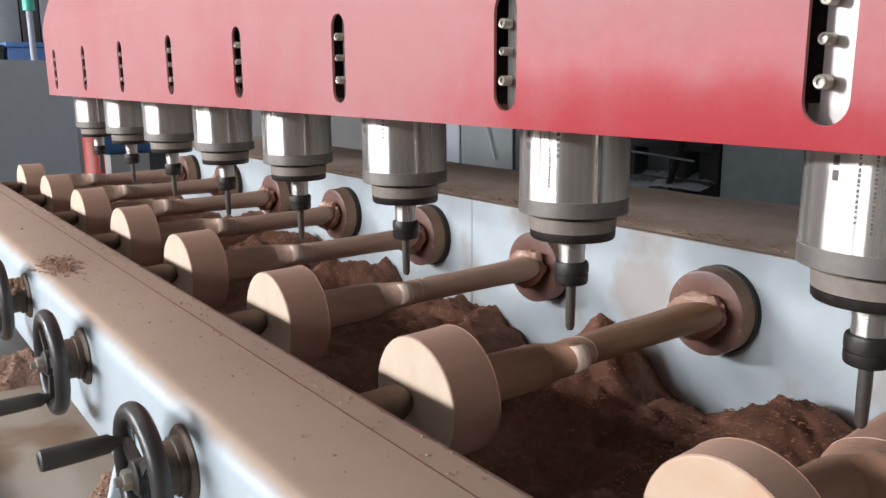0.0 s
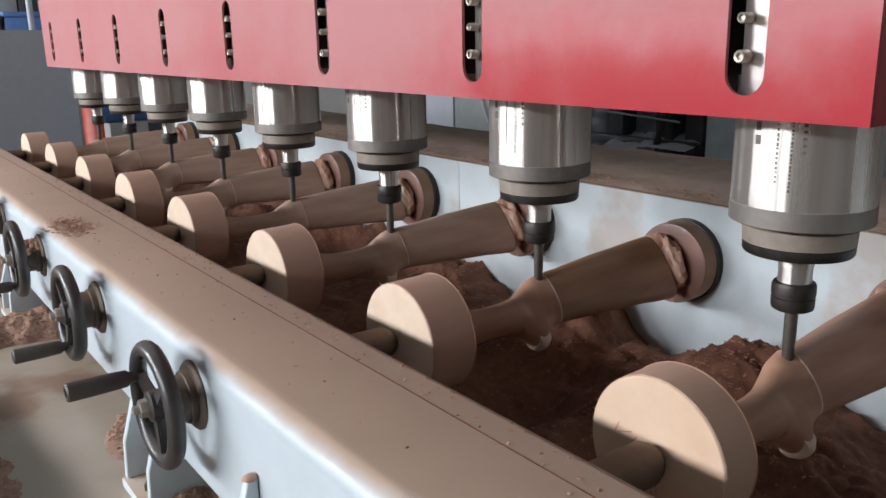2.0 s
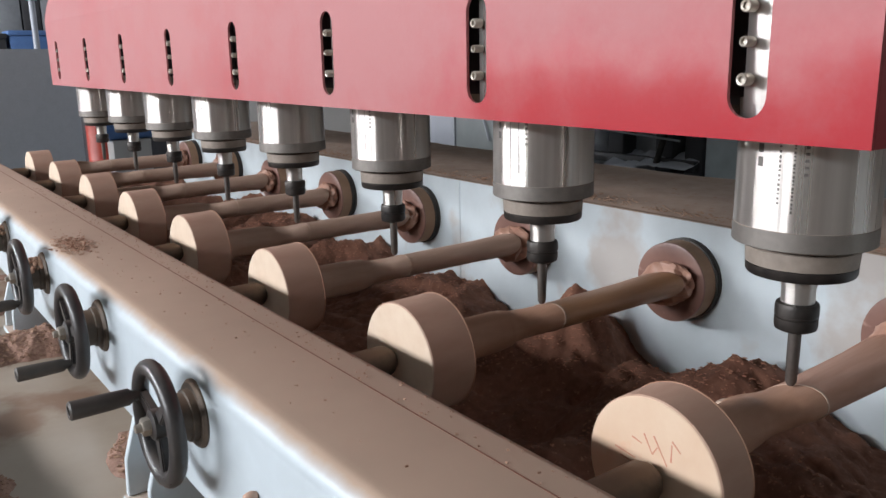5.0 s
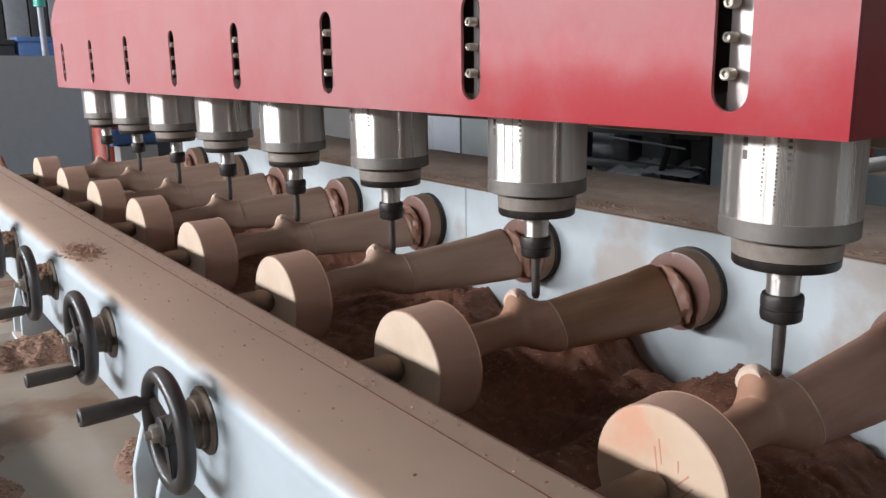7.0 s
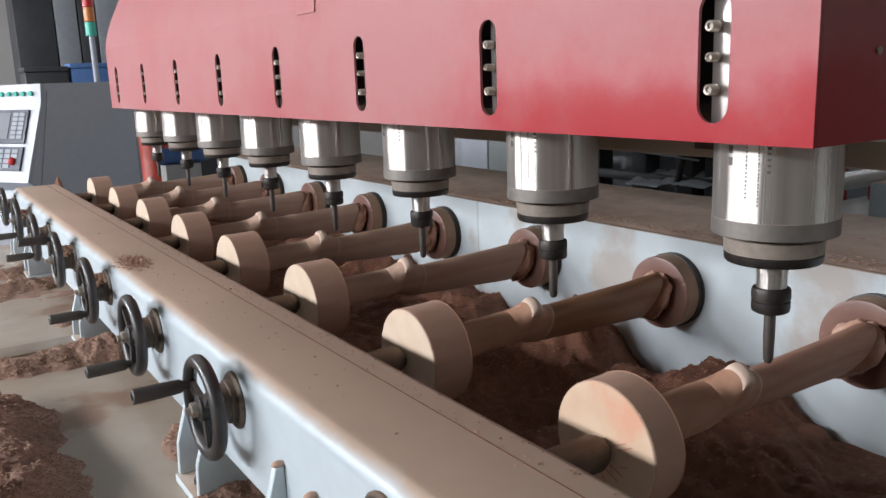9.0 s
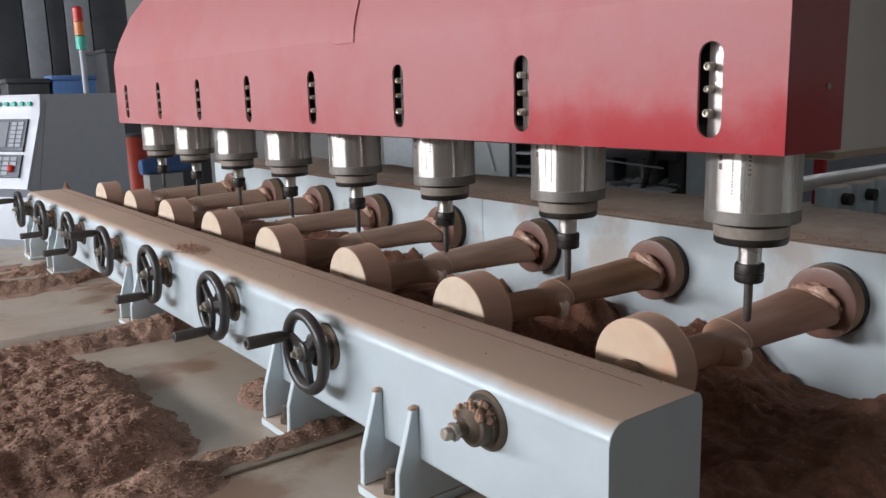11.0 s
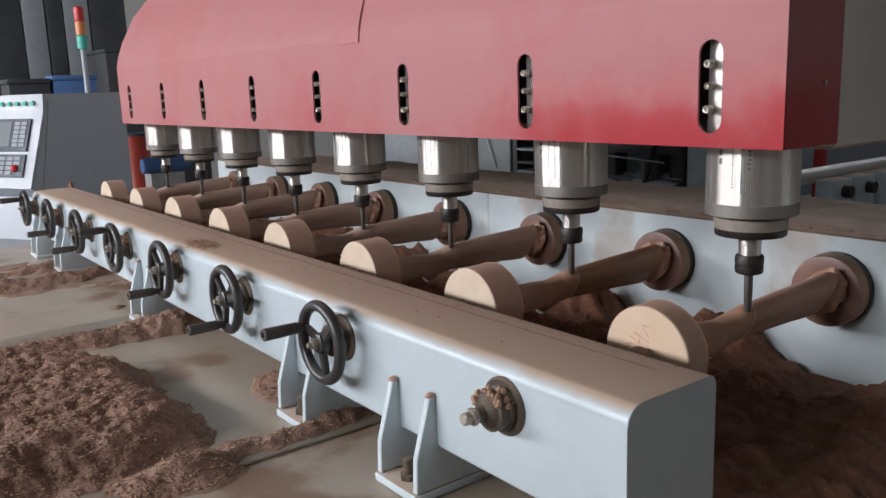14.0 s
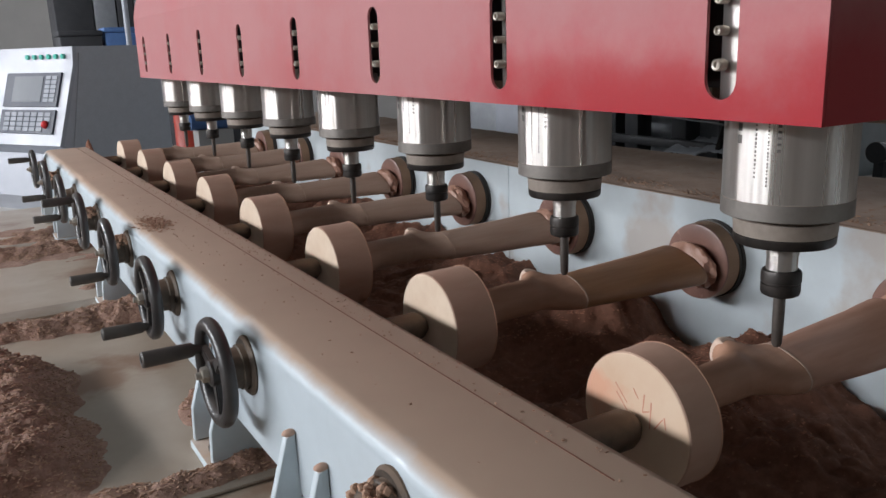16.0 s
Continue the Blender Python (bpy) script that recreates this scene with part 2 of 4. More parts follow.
# ---- mesh helpers ----
def link(name, bm, material, parent=None, smooth=35.0):
    me = bpy.data.meshes.new(name)
    bmesh.ops.recalc_face_normals(bm, faces=bm.faces)
    bm.to_mesh(me)
    bm.free()
    for mm in (material if isinstance(material, (list, tuple)) else [material]):
        me.materials.append(mm)
    if smooth:
        me.shade_smooth()
        me.set_sharp_from_angle(angle=radians(smooth))
    ob = new(name, me)
    ob.parent = parent
    return ob


def part(name, bm, material, parent, label="", smooth=35.0):
    return tagged(link(name, bm, material, parent, smooth), label)


def thing(name, label, category, at=(0, 0, 0), group="", kind=""):
    ob = new(name)
    ob.matrix_basis = pose(*at)
    return tagged(ob, label, category, group, kind)


def box(bm, x0, x1, y0, y1, z0, z1, bevel=0.0, seg=2):
    g = bmesh.ops.create_cube(bm, size=1.0)
    vs = g["verts"]
    for v in vs:
        v.co = Vector(((x0 + x1) / 2 + v.co.x * (x1 - x0), (y0 + y1) / 2 + v.co.y * (y1 - y0), (z0 + z1) / 2 + v.co.z * (z1 - z0)))
    if bevel:
        es = list({e for v in vs for e in v.link_edges})
        bmesh.ops.bevel(bm, geom=es, offset=bevel, segments=seg, affect="EDGES", profile=0.5)
    return bm


def lathe(bm, profile, axis="x", centre=(0, 0, 0), n=32, caps=True):
    """A turned form: profile of (place along the axis, radius)."""
    cx, cy, cz = centre
    rings = []
    for s, r in profile:
        ring = []
        for k in range(n):
            a = 2 * math.pi * k / n
            c, d = r * math.cos(a), r * math.sin(a)
            p = {"x": (cx + s, cy + c, cz + d), "y": (cx + c, cy + s, cz + d), "z": (cx + c, cy + d, cz + s)}[axis]
            ring.append(bm.verts.new(p))
        rings.append(ring)
    for a, b in zip(rings, rings[1:]):
        for k in range(n):
            bm.faces.new((a[k], a[(k + 1) % n], b[(k + 1) % n], b[k]))
    if caps:
        bm.faces.new(rings[0]); bm.faces.new(rings[-1])
    return bm


def rod(bm, p, q, r, n=12, r2=None):
    p, q = Vector(p), Vector(q)
    m = (q - p).to_track_quat("Z", "Y").to_matrix()
    rings = []
    for c, rad in ((p, r), (q, r if r2 is None else r2)):
        rings.append([bm.verts.new(c + m @ Vector((rad * math.cos(2 * math.pi * k / n), rad * math.sin(2 * math.pi * k / n), 0))) for k in range(n)])
    for k in range(n):
        bm.faces.new((rings[0][k], rings[0][(k + 1) % n], rings[1][(k + 1) % n], rings[1][k]))
    bm.faces.new(rings[0]); bm.faces.new(rings[1])
    return bm


def torus_x(bm, x, major, minor, n=40, k=12):
    vs = [[bm.verts.new((x + minor * math.sin(2 * math.pi * j / k), (major + minor * math.cos(2 * math.pi * j / k)) * math.cos(2 * math.pi * i / n),
                         (major + minor * math.cos(2 * math.pi * j / k)) * math.sin(2 * math.pi * i / n))) for j in range(k)] for i in range(n)]
    for i in range(n):
        for j in range(k):
            bm.faces.new((vs[i][j], vs[(i + 1) % n][j], vs[(i + 1) % n][(j + 1) % k], vs[i][(j + 1) % k]))
    return bm


def prism(bm, outline, axis, a, b):
    """An outline of two coordinates drawn out along an axis from a to b."""
    def p(u, v, s):
        return {"x": (s, u, v), "y": (u, s, v), "z": (u, v, s)}[axis]
    lo, hi = [bm.verts.new(p(u, v, a)) for u, v in outline], [bm.verts.new(p(u, v, b)) for u, v in outline]
    n = len(outline)
    for k in range(n):
        bm.faces.new((lo[k], lo[(k + 1) % n], hi[(k + 1) % n], hi[k]))
    bm.faces.new(lo); bm.faces.new(hi)
    return bm


def B():
    return bmesh.new()


def fbm(x, y, s, o=4):
    return noise.fractal(Vector((x * s, y * s, 3.7)), 0.9, 2.1, o)


def smoothstep(a, b, v):
    t = min(1, max(0, (v - a) / (b - a)))
    return t * t * (3 - 2 * t)


ROW_Y = [0.36 * k for k in range(8)]   # the eight legs along the machine
PITCH = 0.36
AXIS = 0.988       # height of the turning axes
BED = 0.815

# ---- hall ----
def hall():
    tagged(link("floor", box(B(), -5, 10, -7, 12, -0.2, 0), M["concrete"]), "bare grey concrete workshop floor", "floor", kind="structure")
    bm = B()
    for z0, z1 in ((0, 2.5), (3.1, 6)):
        box(bm, -5.3, -5.0, -7, 12, z0, z1)
    tagged(link("wall_west", bm, M["wallpaint"]), "grey workshop wall with a row of tall windows", "wall", kind="structure")
    bm = B()
    ys = [-7] + [v for y in WINDOW_Y for v in (y - 0.55, y + 0.55)] + [12]
    for a, b in zip(ys[::2], ys[1::2]):
        box(bm, -5.28, -5.02, a, b, 2.5, 3.1)
    for y in WINDOW_Y:
        for off in (-0.2, 0.2):
            box(bm, -4.93, -4.90, y + off - 0.055, y + off + 0.055, 2.5, 3.1)
    tagged(link("wall_piers", bm, M["wallpaint"]), "grey wall piers between the tall windows", "wall", kind="structure")
    # the openings here only hold the added east fill lamps
    bm = B()
    for z0, z1 in ((0, 3.4), (5.4, 6)):
        box(bm, 10, 10.3, -7, 12, z0, z1)
    ys = [-7] + [v for y in EAST_FILL_Y for v in (y - 1, y + 1)] + [12]
    for a, c in zip(ys[::2], ys[1::2]):
        box(bm, 10.02, 10.28, a, c, 3.4, 5.4)
    tagged(link("wall_east", bm, M["wallpaint"]), "grey workshop wall with openings for added fill lamps", "wall", kind="structure")
    tagged(link("wall_north", box(B(), -5, 10, 12, 12.3, 0, 6), M["wallpaint"]), "plain grey workshop wall", "wall", kind="structure")
    tagged(link("wall_south", box(B(), -5, 10, -7.3, -7, 0, 6), M["wallpaint"]), "plain grey workshop wall", "wall", kind="structure")
    tagged(link("ceiling", box(B(), -5.3, 10.3, -7.3, 12.3, 6, 6.2), M["panelgreen"]), "grey sheet metal workshop roof", "ceiling", kind="structure")


hall()


# ---- machine bed ----
def machine_bed():
    t = thing("machine_bed", "long grey steel machine bed covered with sawdust", "machine bed", kind="structure")
    part("bed_plate", box(B(), -1.1, 1.2, -1.3, 2.78, BED - 0.06, BED, 0.003), M["bed"], t)
    part("bed_base", box(B(), -1.0, 1.15, -1.2, 2.71, 0.0, BED - 0.062), M["bracket"], t)
    for y in (0.385, 1.300, 2.03):
        part("cross_bar", box(B(), -1.08, 0.22, y, y + 0.075, BED + 0.001, BED + 0.006, 0.002), M["rail"], t)


machine_bed()


def rounded(x0, x1, z0, z1, radii, n=7):
    """Outline of a box section with a radius per corner: front bottom, back bottom, back top, front top."""
    pts = []
    for (cx, cz, sx, sz, a0), r in zip(((x0, z0, 1, 1, 180), (x1, z0, -1, 1, 270), (x1, z1, -1, -1, 0), (x0, z1, 1, -1, 90)), radii):
        for k in range(n):
            a = radians(a0 + 90 * k / (n - 1))
            pts.append((cx + sx * r + r * math.cos(a), cz + sz * r + r * math.sin(a)))
    return pts


BEAM_X0, BEAM_X1, BEAM_Z0, BEAM_Z1 = 0.0265, 0.174, 0.886, 1.039
BEAM_Y0, BEAM_Y1 = -0.198, 2.58


def tailstock_beam():
    t = thing("tailstock_beam", "pale blue-grey box beam with tan dust on its top", "machine beam")
    bm = B()
    o = rounded(BEAM_X0, BEAM_X1, BEAM_Z0, BEAM_Z1, (0.006, 0.006, 0.012, 0.024), 8)
    prism(bm, o, "y", BEAM_Y0, BEAM_Y1)
    bmesh.ops.bevel(bm, geom=[e for e in bm.edges if all(abs(v.co.y - BEAM_Y0) < 1e-5 for v in e.verts)], offset=0.0008, segments=1, affect="EDGES")
    part("beam_body", bm, M["paint"], t)
    bm = B()
    box(bm, 0.1344, 0.1357, BEAM_Y0 + 0.05, BEAM_Y1, BEAM_Z1 - 0.001, BEAM_Z1 + 0.0003)
    part("seam", bm, M["sawdark"], t, "dark seam along the dusty top")


tailstock_beam()


def foot(y, wide):
    t = thing("beam_foot", "grey-blue steel foot bracket with two gussets bolted to the bed", "bracket", (0, y, 0), "feet under the beam")
    o = [(-0.010, 0.8295), (-0.008, 0.876), (0.0155, 0.957), (0.0260, 0.959), (0.0260, 0.8855), (0.168, 0.8855), (0.168, 0.8295)]
    for s in (-1, 1):
        bm = B()
        prism(bm, o, "y", s * wide - 0.005, s * wide + 0.005)
        bmesh.ops.bevel(bm, geom=bm.edges[:], offset=0.0012, segments=1, affect="EDGES")
        part("gusset", bm, M["bracket"], t)
    part("base_plate", box(B(), -0.014, 0.172, -wide - 0.006, wide + 0.006, BED + 0.001, 0.829, 0.002), M["bracket"], t)
    bm = B()
    lathe(bm, [(0.8292, 0.013), (0.837, 0.013)], "z", (0.011, 0, 0), 6)
    lathe(bm, [(0.837, 0.0075), (0.858, 0.0075), (0.860, 0.006)], "z", (0.011, 0, 0), 12)
    part("bolt", bm, M["boss"], t, "dusty hexagon bolt")
    bm = B()
    bmesh.ops.create_icosphere(bm, subdivisions=4, radius=1.0)
    for v in bm.verts:
        d = 1 + 0.35 * noise.noise(v.co * 3 + Vector((y, 0, 0))) + 0.2 * noise.noise(v.co * 9)
        v.co = Vector((0.072 + v.co.x * 0.060 * d, v.co.y * (wide - 0.012), 0.829 + max(-0.0005, v.co.z * 0.020 * d)))
    part("dust_heap", bm, M["saw"], t, "sawdust between the gussets", 80)
    for s in (-1, 1):
        bm = B()
        bmesh.ops.create_icosphere(bm, subdivisions=2, radius=1.0)
        for v in bm.verts:
            v.co = Vector((0.0205 + v.co.x * 0.008, s * wide + v.co.y * 0.006, 0.959 + max(-0.001, v.co.z * 0.005)))
        part("dust_cap", bm, M["block"], t, "tuft of sawdust")


for fy, w in ((0.171, 0.043), (0.482, 0.044), (1.305, 0.044), (2.12, 0.044), (2.47, 0.044)):
    foot(fy, w)

# ---- tailstocks with handwheels ----
FACES = [0.285, 0.2665, 0.2665, 0.263, 0.2665, 0.2665, 0.2665, 0.2665]   # where the end block of each leg begins
HANDLES = [None, (0.045, 0.015), (0.012, -0.047), (0.012, -0.047), (0.02, 0.044), (0.008, -0.047), (-0.028, -0.038), (0.04, 0.028)]


def tailstock(i):
    y = ROW_Y[i] - (0.002 if i else 0.014)
    t = thing("tailstock", "dusty tailstock spindle with a black handwheel" if i else "greasy tailstock spindle end without its handwheel", "tailstock", (-0.022, y, AXIS - 0.002), "tailstocks along the beam")
    part("flange", lathe(B(), [(0.0435, 0.033), (0.0465, 0.036), (0.050, 0.036)]), M["boss"], t)
    part("boss", lathe(B(), [(0.0215, 0.0215), (0.0235, 0.0245), (0.036, 0.0245), (0.037, 0.027), (0.045, 0.027)], n=28), M["boss"], t)
    part("shaft", lathe(B(), [(0.004 if i else -0.002, 0.009), (0.03, 0.009)], n=20), M["boss"] if not i else M["nut"], t)
    # quill towards the workpiece
    tip = FACES[i] + 0.0218
    part("quill", lathe(B(), [(BEAM_X1 + 0.022, 0.026), (0.220, 0.026), (0.222, 0.0195), (tip - 0.015, 0.0195), (tip - 0.007, 0.016), (tip, 0.010)], n=24), M["boss"], t, "dusty brown quill and centre")
    if i == 0:
        part("lock_nut", lathe(B(), [(-0.0044, 0.0095), (-0.003, 0.0108), (0.003, 0.0108), (0.0045, 0.0095)], n=6), M["nut"], t)
        part("threaded_end", lathe(B(), [(-0.015, 0.0055), (-0.013, 0.0075), (-0.0045, 0.0075)], n=20), M["nut"], t)
        bm = B()
        lathe(bm, [(0.014, 0.012), (0.019, 0.019), (0.024, 0.022)], n=24)
        part("worn_collar", bm, M["boss"], t)
        bm = B()
        for k in range(60):
            a, r = random.uniform(0.2, 2.9), random.uniform(0.021, 0.026)
            g = bmesh.ops.create_icosphere(bm, subdivisions=1, radius=random.uniform(0.002, 0.0055))
            for v in g["verts"]:
                v.co += Vector((0.031 + 0.010 * math.sin(k * 1.7), r * math.cos(a), r * math.sin(a)))
        part("sawdust_clump", bm, M["chip"], t, "sawdust stuck to the grease")
        return
    if i in (3, 4, 6):
        bm = B()
        for k in range(45):
            a = random.uniform(0.3, 2.8)
            g = bmesh.ops.create_icosphere(bm, subdivisions=1, radius=random.uniform(0.002, 0.005))
            for v in g["verts"]:
                v.co += Vector((0.034 + 0.009 * math.sin(k * 1.7), 0.027 * math.cos(a), 0.027 * math.sin(a)))
        part("sawdust_clump", bm, M["chip"], t, "sawdust caught on the boss")
    dy, dz = HANDLES[i]
    part("rim", torus_x(B(), 0.010, 0.0565, 0.0088), M["wheel"], t)
    part("hub", lathe(B(), [(0.001, 0.012), (0.003, 0.0155), (0.018, 0.0155), (0.0195, 0.013)], n=24), M["wheel"], t)
    a0 = math.atan2(dz, dy)
    for k in range(3):
        a = a0 + k * 2 * math.pi / 3
        bm = B()
        c, s = math.cos(a), math.sin(a)
        for w, x0, x1 in ((0.0062, 0.006, 0.015),):
            vs = []
            for r, ww in ((0.011, w * 1.25), (0.053, w * 0.8)):
                for x, q in ((x0, -ww), (x0, ww), (x1, ww), (x1, -ww)):
                    vs.append(bm.verts.new((x, r * c - q * s, r * s + q * c)))
            for f in ((0, 1, 2, 3), (4, 5, 6, 7), (0, 1, 5, 4), (1, 2, 6, 5), (2, 3, 7, 6), (3, 0, 4, 7)):
                bm.faces.new([vs[n] for n in f])
        bmesh.ops.bevel(bm, geom=bm.edges[:], offset=0.0015, segments=2, affect="EDGES")
        part("spoke", bm, M["wheel"], t)
    part("wheel_nut", lathe(B(), [(-0.007, 0.008), (-0.005, 0.0095), (0.003, 0.0095)], n=6), M["nut"], t, "worn hexagon nut")
    part("stud", lathe(B(), [(-0.013, 0.0042), (-0.006, 0.0048)], n=14), M["nut"], t)
    hy, hz = 0.050 * math.cos(a0), 0.050 * math.sin(a0)
    part("crank_handle", lathe(B(), [(-0.052, 0.0045), (-0.0615, 0.0050), (-0.062, 0.0080), (-0.060, 0.0098), (-0.030, 0.0096), (-0.004, 0.0088), (0.0, 0.006), (0.010, 0.006)], centre=(0, hy, hz), n=24), M["grip"], t)


for i in range(8):
    tailstock(i)


# ---- headstock box behind the work ----
PLATE_X, PLATE_Z = 0.8206, 1.0795


def headstock_box():
    t = thing("headstock_box", "long white box housing with a dusty brown top", "machine housing")
    for y0, y1 in ((-1.25, 0.9455), (0.9467, 2.78)):
        part("front_panel", box(B(), PLATE_X, PLATE_X + 0.012, y0, y1, BED + 0.001, PLATE_Z, 0.0015, 1), M["plate"], t)
    part("housing", box(B(), PLATE_X + 0.0125, 1.206, -1.25, 2.78, BED + 0.001, PLATE_Z - 0.004), M["bracket"], t)
    bm = B()
    nx, ny = 26, 170
    g = [[bm.verts.new((PLATE_X + 0.001 + 0.386 * i / nx, -1.25 + 4.03 * j / ny, PLATE_Z + 0.001 + (0.004 + 0.004 * fbm(i * 0.02, j * 0.0235, 9)) * (1 if 0 < i < nx else 0.2))) for j in range(ny + 1)] for i in range(nx + 1)]
    for i in range(nx):
        for j in range(ny):
            bm.faces.new((g[i][j], g[i + 1][j], g[i + 1][j + 1], g[i][j + 1]))
    part("dust_layer", bm, M["boxtop"], t, "brown layer of dust on the top", 80)


headstock_box()


def chuck(i):
    t = thing("chuck", "black round chuck plate on the white housing", "chuck", (0.031, ROW_Y[i], AXIS), "chucks in a row")
    part("chuck_plate", lathe(B(), [(0.7752, 0.060), (0.7765, 0.0645), (0.7805, 0.0645), (0.7813, 0.0615), (0.7825, 0.0615), (0.7833, 0.0642), (0.7895, 0.0642)], n=48), M["black"], t)


for i in range(8):
    chuck(i)


# ---- workpieces: table legs being carved ----
STATIONS = [  # along, offset, half height, half width, squareness
    (0.339, 0.000, 0.017, 0.017, 2.0), (0.347, 0.002, 0.018, 0.018, 2.0), (0.350, 0.004, 0.026, 0.026, 2.0), (0.366, 0.006, 0.0240, 0.0262, 2.0),
    (0.390, 0.0090, 0.0220, 0.0258, 2.0), (0.415, 0.0100, 0.0215, 0.0255, 2.1), (0.440, 0.0108, 0.0222, 0.0250, 2.2), (0.455, 0.0120, 0.0250, 0.0240, 2.2),
    (0.466, 0.0150, 0.0300, 0.0220, 2.1), (0.473, 0.0175, 0.0355, 0.0205, 2.2), (0.479, 0.0197, 0.0408, 0.0195, 2.5), (0.485, 0.0196, 0.0436, 0.0190, 2.7),
    (0.491, 0.0179, 0.0449, 0.0190, 2.7), (0.497, 0.0143, 0.0442, 0.0188, 2.6), (0.504, 0.0085, 0.0415, 0.0178, 2.5), (0.512, 0.0048, 0.0402, 0.0180, 2.8),
    (0.522, 0.0018, 0.0393, 0.0180, 3.1), (0.533, 0.0003, 0.0387, 0.0182, 3.4), (0.545, 0.0000, 0.0390, 0.0180, 3.6), (0.565, 0.0000, 0.0405, 0.0180, 3.6),
    (0.620, -0.001, 0.0455, 0.018, 3.4), (0.680, -0.001, 0.0500, 0.0185, 3.2), (0.722, 0.0, 0.0540, 0.0195, 3.0), (0.734, 0.0, 0.0545, 0.020, 3.0), (0.7365, 0.0, 0.0530, 0.0185, 3.0)]


def along(x):
    """Stations stretched to the true places of the block, the cut and the disc."""
    return float(np.interp(x, (0.339, 0.531, 0.7365), (0.3268, 0.510, 0.748)))


def leg_shaft(bm, stations, n=36):
    rings = []
    for x, off, hu, hv, p in stations:
        x, p, ring = along(x), min(p, 2.25), []
        for k in range(n):
            a = 2 * math.pi * k / n
            c, s = math.cos(a), math.sin(a)
            u = off + 0.94 * hu * math.copysign(abs(c) ** (2 / p), c)
            v = 1.06 * hv * math.copysign(abs(s) ** (2 / p), s)
            w = 0.00025 * math.sin(x * 300)
            ring.append(bm.verts.new((x, -(u + w * c), v + w * s)))
        rings.append(ring)
    for a, b in zip(rings, rings[1:]):
        for k in range(n):
            bm.faces.new((a[k], a[(k + 1) % n], b[(k + 1) % n], b[k]))
    bm.faces.new(rings[0]); bm.faces.new(rings[-1])
    return bm


LEGS = []


def finer(st, k=3):
    out = []
    for a, b in zip(st, st[1:]):
        out += [tuple(p + (q - p) * j / k for p, q in zip(a, b)) for j in range(k)]
    return out + [st[-1]]


def table_leg(i):
    # the legs beyond the second are given paler wood
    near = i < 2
    t = thing("table_leg", "brown cabriole table leg being carved, with its round end blocks", "table leg", (0, ROW_Y[i], AXIS), "legs being carved")
    st = finer(STATIONS)
    cut0, cut1 = [s for s in st if s[0] <= 0.4551], [s for s in st if s[0] >= 0.5329]
    mid = [s for s in st if 0.4549 <= s[0] <= 0.5331]
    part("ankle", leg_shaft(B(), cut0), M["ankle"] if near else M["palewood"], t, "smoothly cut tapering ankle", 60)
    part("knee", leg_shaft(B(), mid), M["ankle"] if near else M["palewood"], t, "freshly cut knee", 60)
    part("cut_edge", leg_shaft(B(), [(x, 0.0003, 0.0391, 0.0186, 3.4) for x in (0.5306, 0.5312, 0.5322, 0.5328)]), M["fresh"], t, "pale line where the cutter has stopped", 60)
    part("cut_tip", leg_shaft(B(), [(x, o + a * 0.76, a * 0.255, b * 0.74, 2.6) for x, o, a, b, p in mid if 0.476 < x < 0.4985]), M["fresh"], t, "pale splintered tip of the knee", 60)
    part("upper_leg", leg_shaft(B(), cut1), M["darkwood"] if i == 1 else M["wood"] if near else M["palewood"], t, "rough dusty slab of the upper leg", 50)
    e, f0 = 0.0692, FACES[i]
    part("end_block", lathe(B(), [(f0, e - 0.001), (f0 + 0.001, e), (0.3253, e + 0.0006), (0.3268, e - 0.0005), (0.3269, 0.02)], n=56), M["block"], t, "round tan block left at the end")
    part("rim_edge", lathe(B(), [(0.3248, e + 0.0007), (0.3254, e + 0.0013), (0.3266, e + 0.0011), (0.3270, e - 0.001)], n=56, caps=False), M["ankle"], t, "pale frayed rim of the block")
    part("end_face", lathe(B(), [(f0 - 0.0007, e - 0.002), (f0 - 0.0001, e - 0.0012)], n=56), M["faceknot"] if i == 0 else M["face"], t, "pale sawn end grain")
    bm = B()
    bmesh.ops.create_icosphere(bm, subdivisions=4, radius=1.0)
    for v in bm.verts:
        d = 1 + 0.20 * noise.noise(v.co * 2.1 + Vector((i * 3.1, 0, 0))) + 0.09 * noise.noise(v.co * 6.0)
        v.co = Vector((0.7625 + v.co.x * 0.0225 * d, v.co.y * 0.047 * d + 0.004, v.co.z * 0.033 * d))
    part("carved_lump", bm, M["lump"], t, "waxy chiselled lump beside the disc", 25)
    part("headstock_disc", lathe(B(), [(0.7797, 0.02), (0.7777, 0.03), (0.7762, 0.0585), (0.7775, 0.0617), (0.7800, 0.0624)], n=56), M["disc"], t, "waxy brown disc face")
    part("disc_rim", lathe(B(), [(0.7801, 0.0624), (0.8060, 0.0624)], n=56), M["discside"], t)
    if i == 0:
        for a, b in (((0.012, -0.034), (0.019, -0.008)), ((0.024, -0.012), (0.029, -0.027)), ((0.030, -0.030), (0.036, -0.020)),
                     ((0.002, -0.036), (0.006, -0.018)), ((0.006, -0.018), (0.013, -0.024)), ((-0.012, -0.033), (-0.003, -0.027)),
                     ((-0.030, -0.016), (-0.006, -0.004)), ((-0.034, -0.024), (-0.014, -0.014))):
            bm = rod(B(), (f0 - 0.0008, *a), (f0 - 0.0008, *b), 0.0009, 6, 0.0006)
            for v in bm.verts:
                v.co.x = f0 - 0.0008 + (v.co.x - f0 + 0.0008) * 0.2
            part("crayon_stroke", bm, M["pencil"], t)
    # frayed fibres round the edge of the block
    bm = B()
    for k in range(70 if near else 24):
        a = random.uniform(0, 2 * math.pi)
        x = random.choice((f0 + 0.0007, 0.3260, 0.3263))
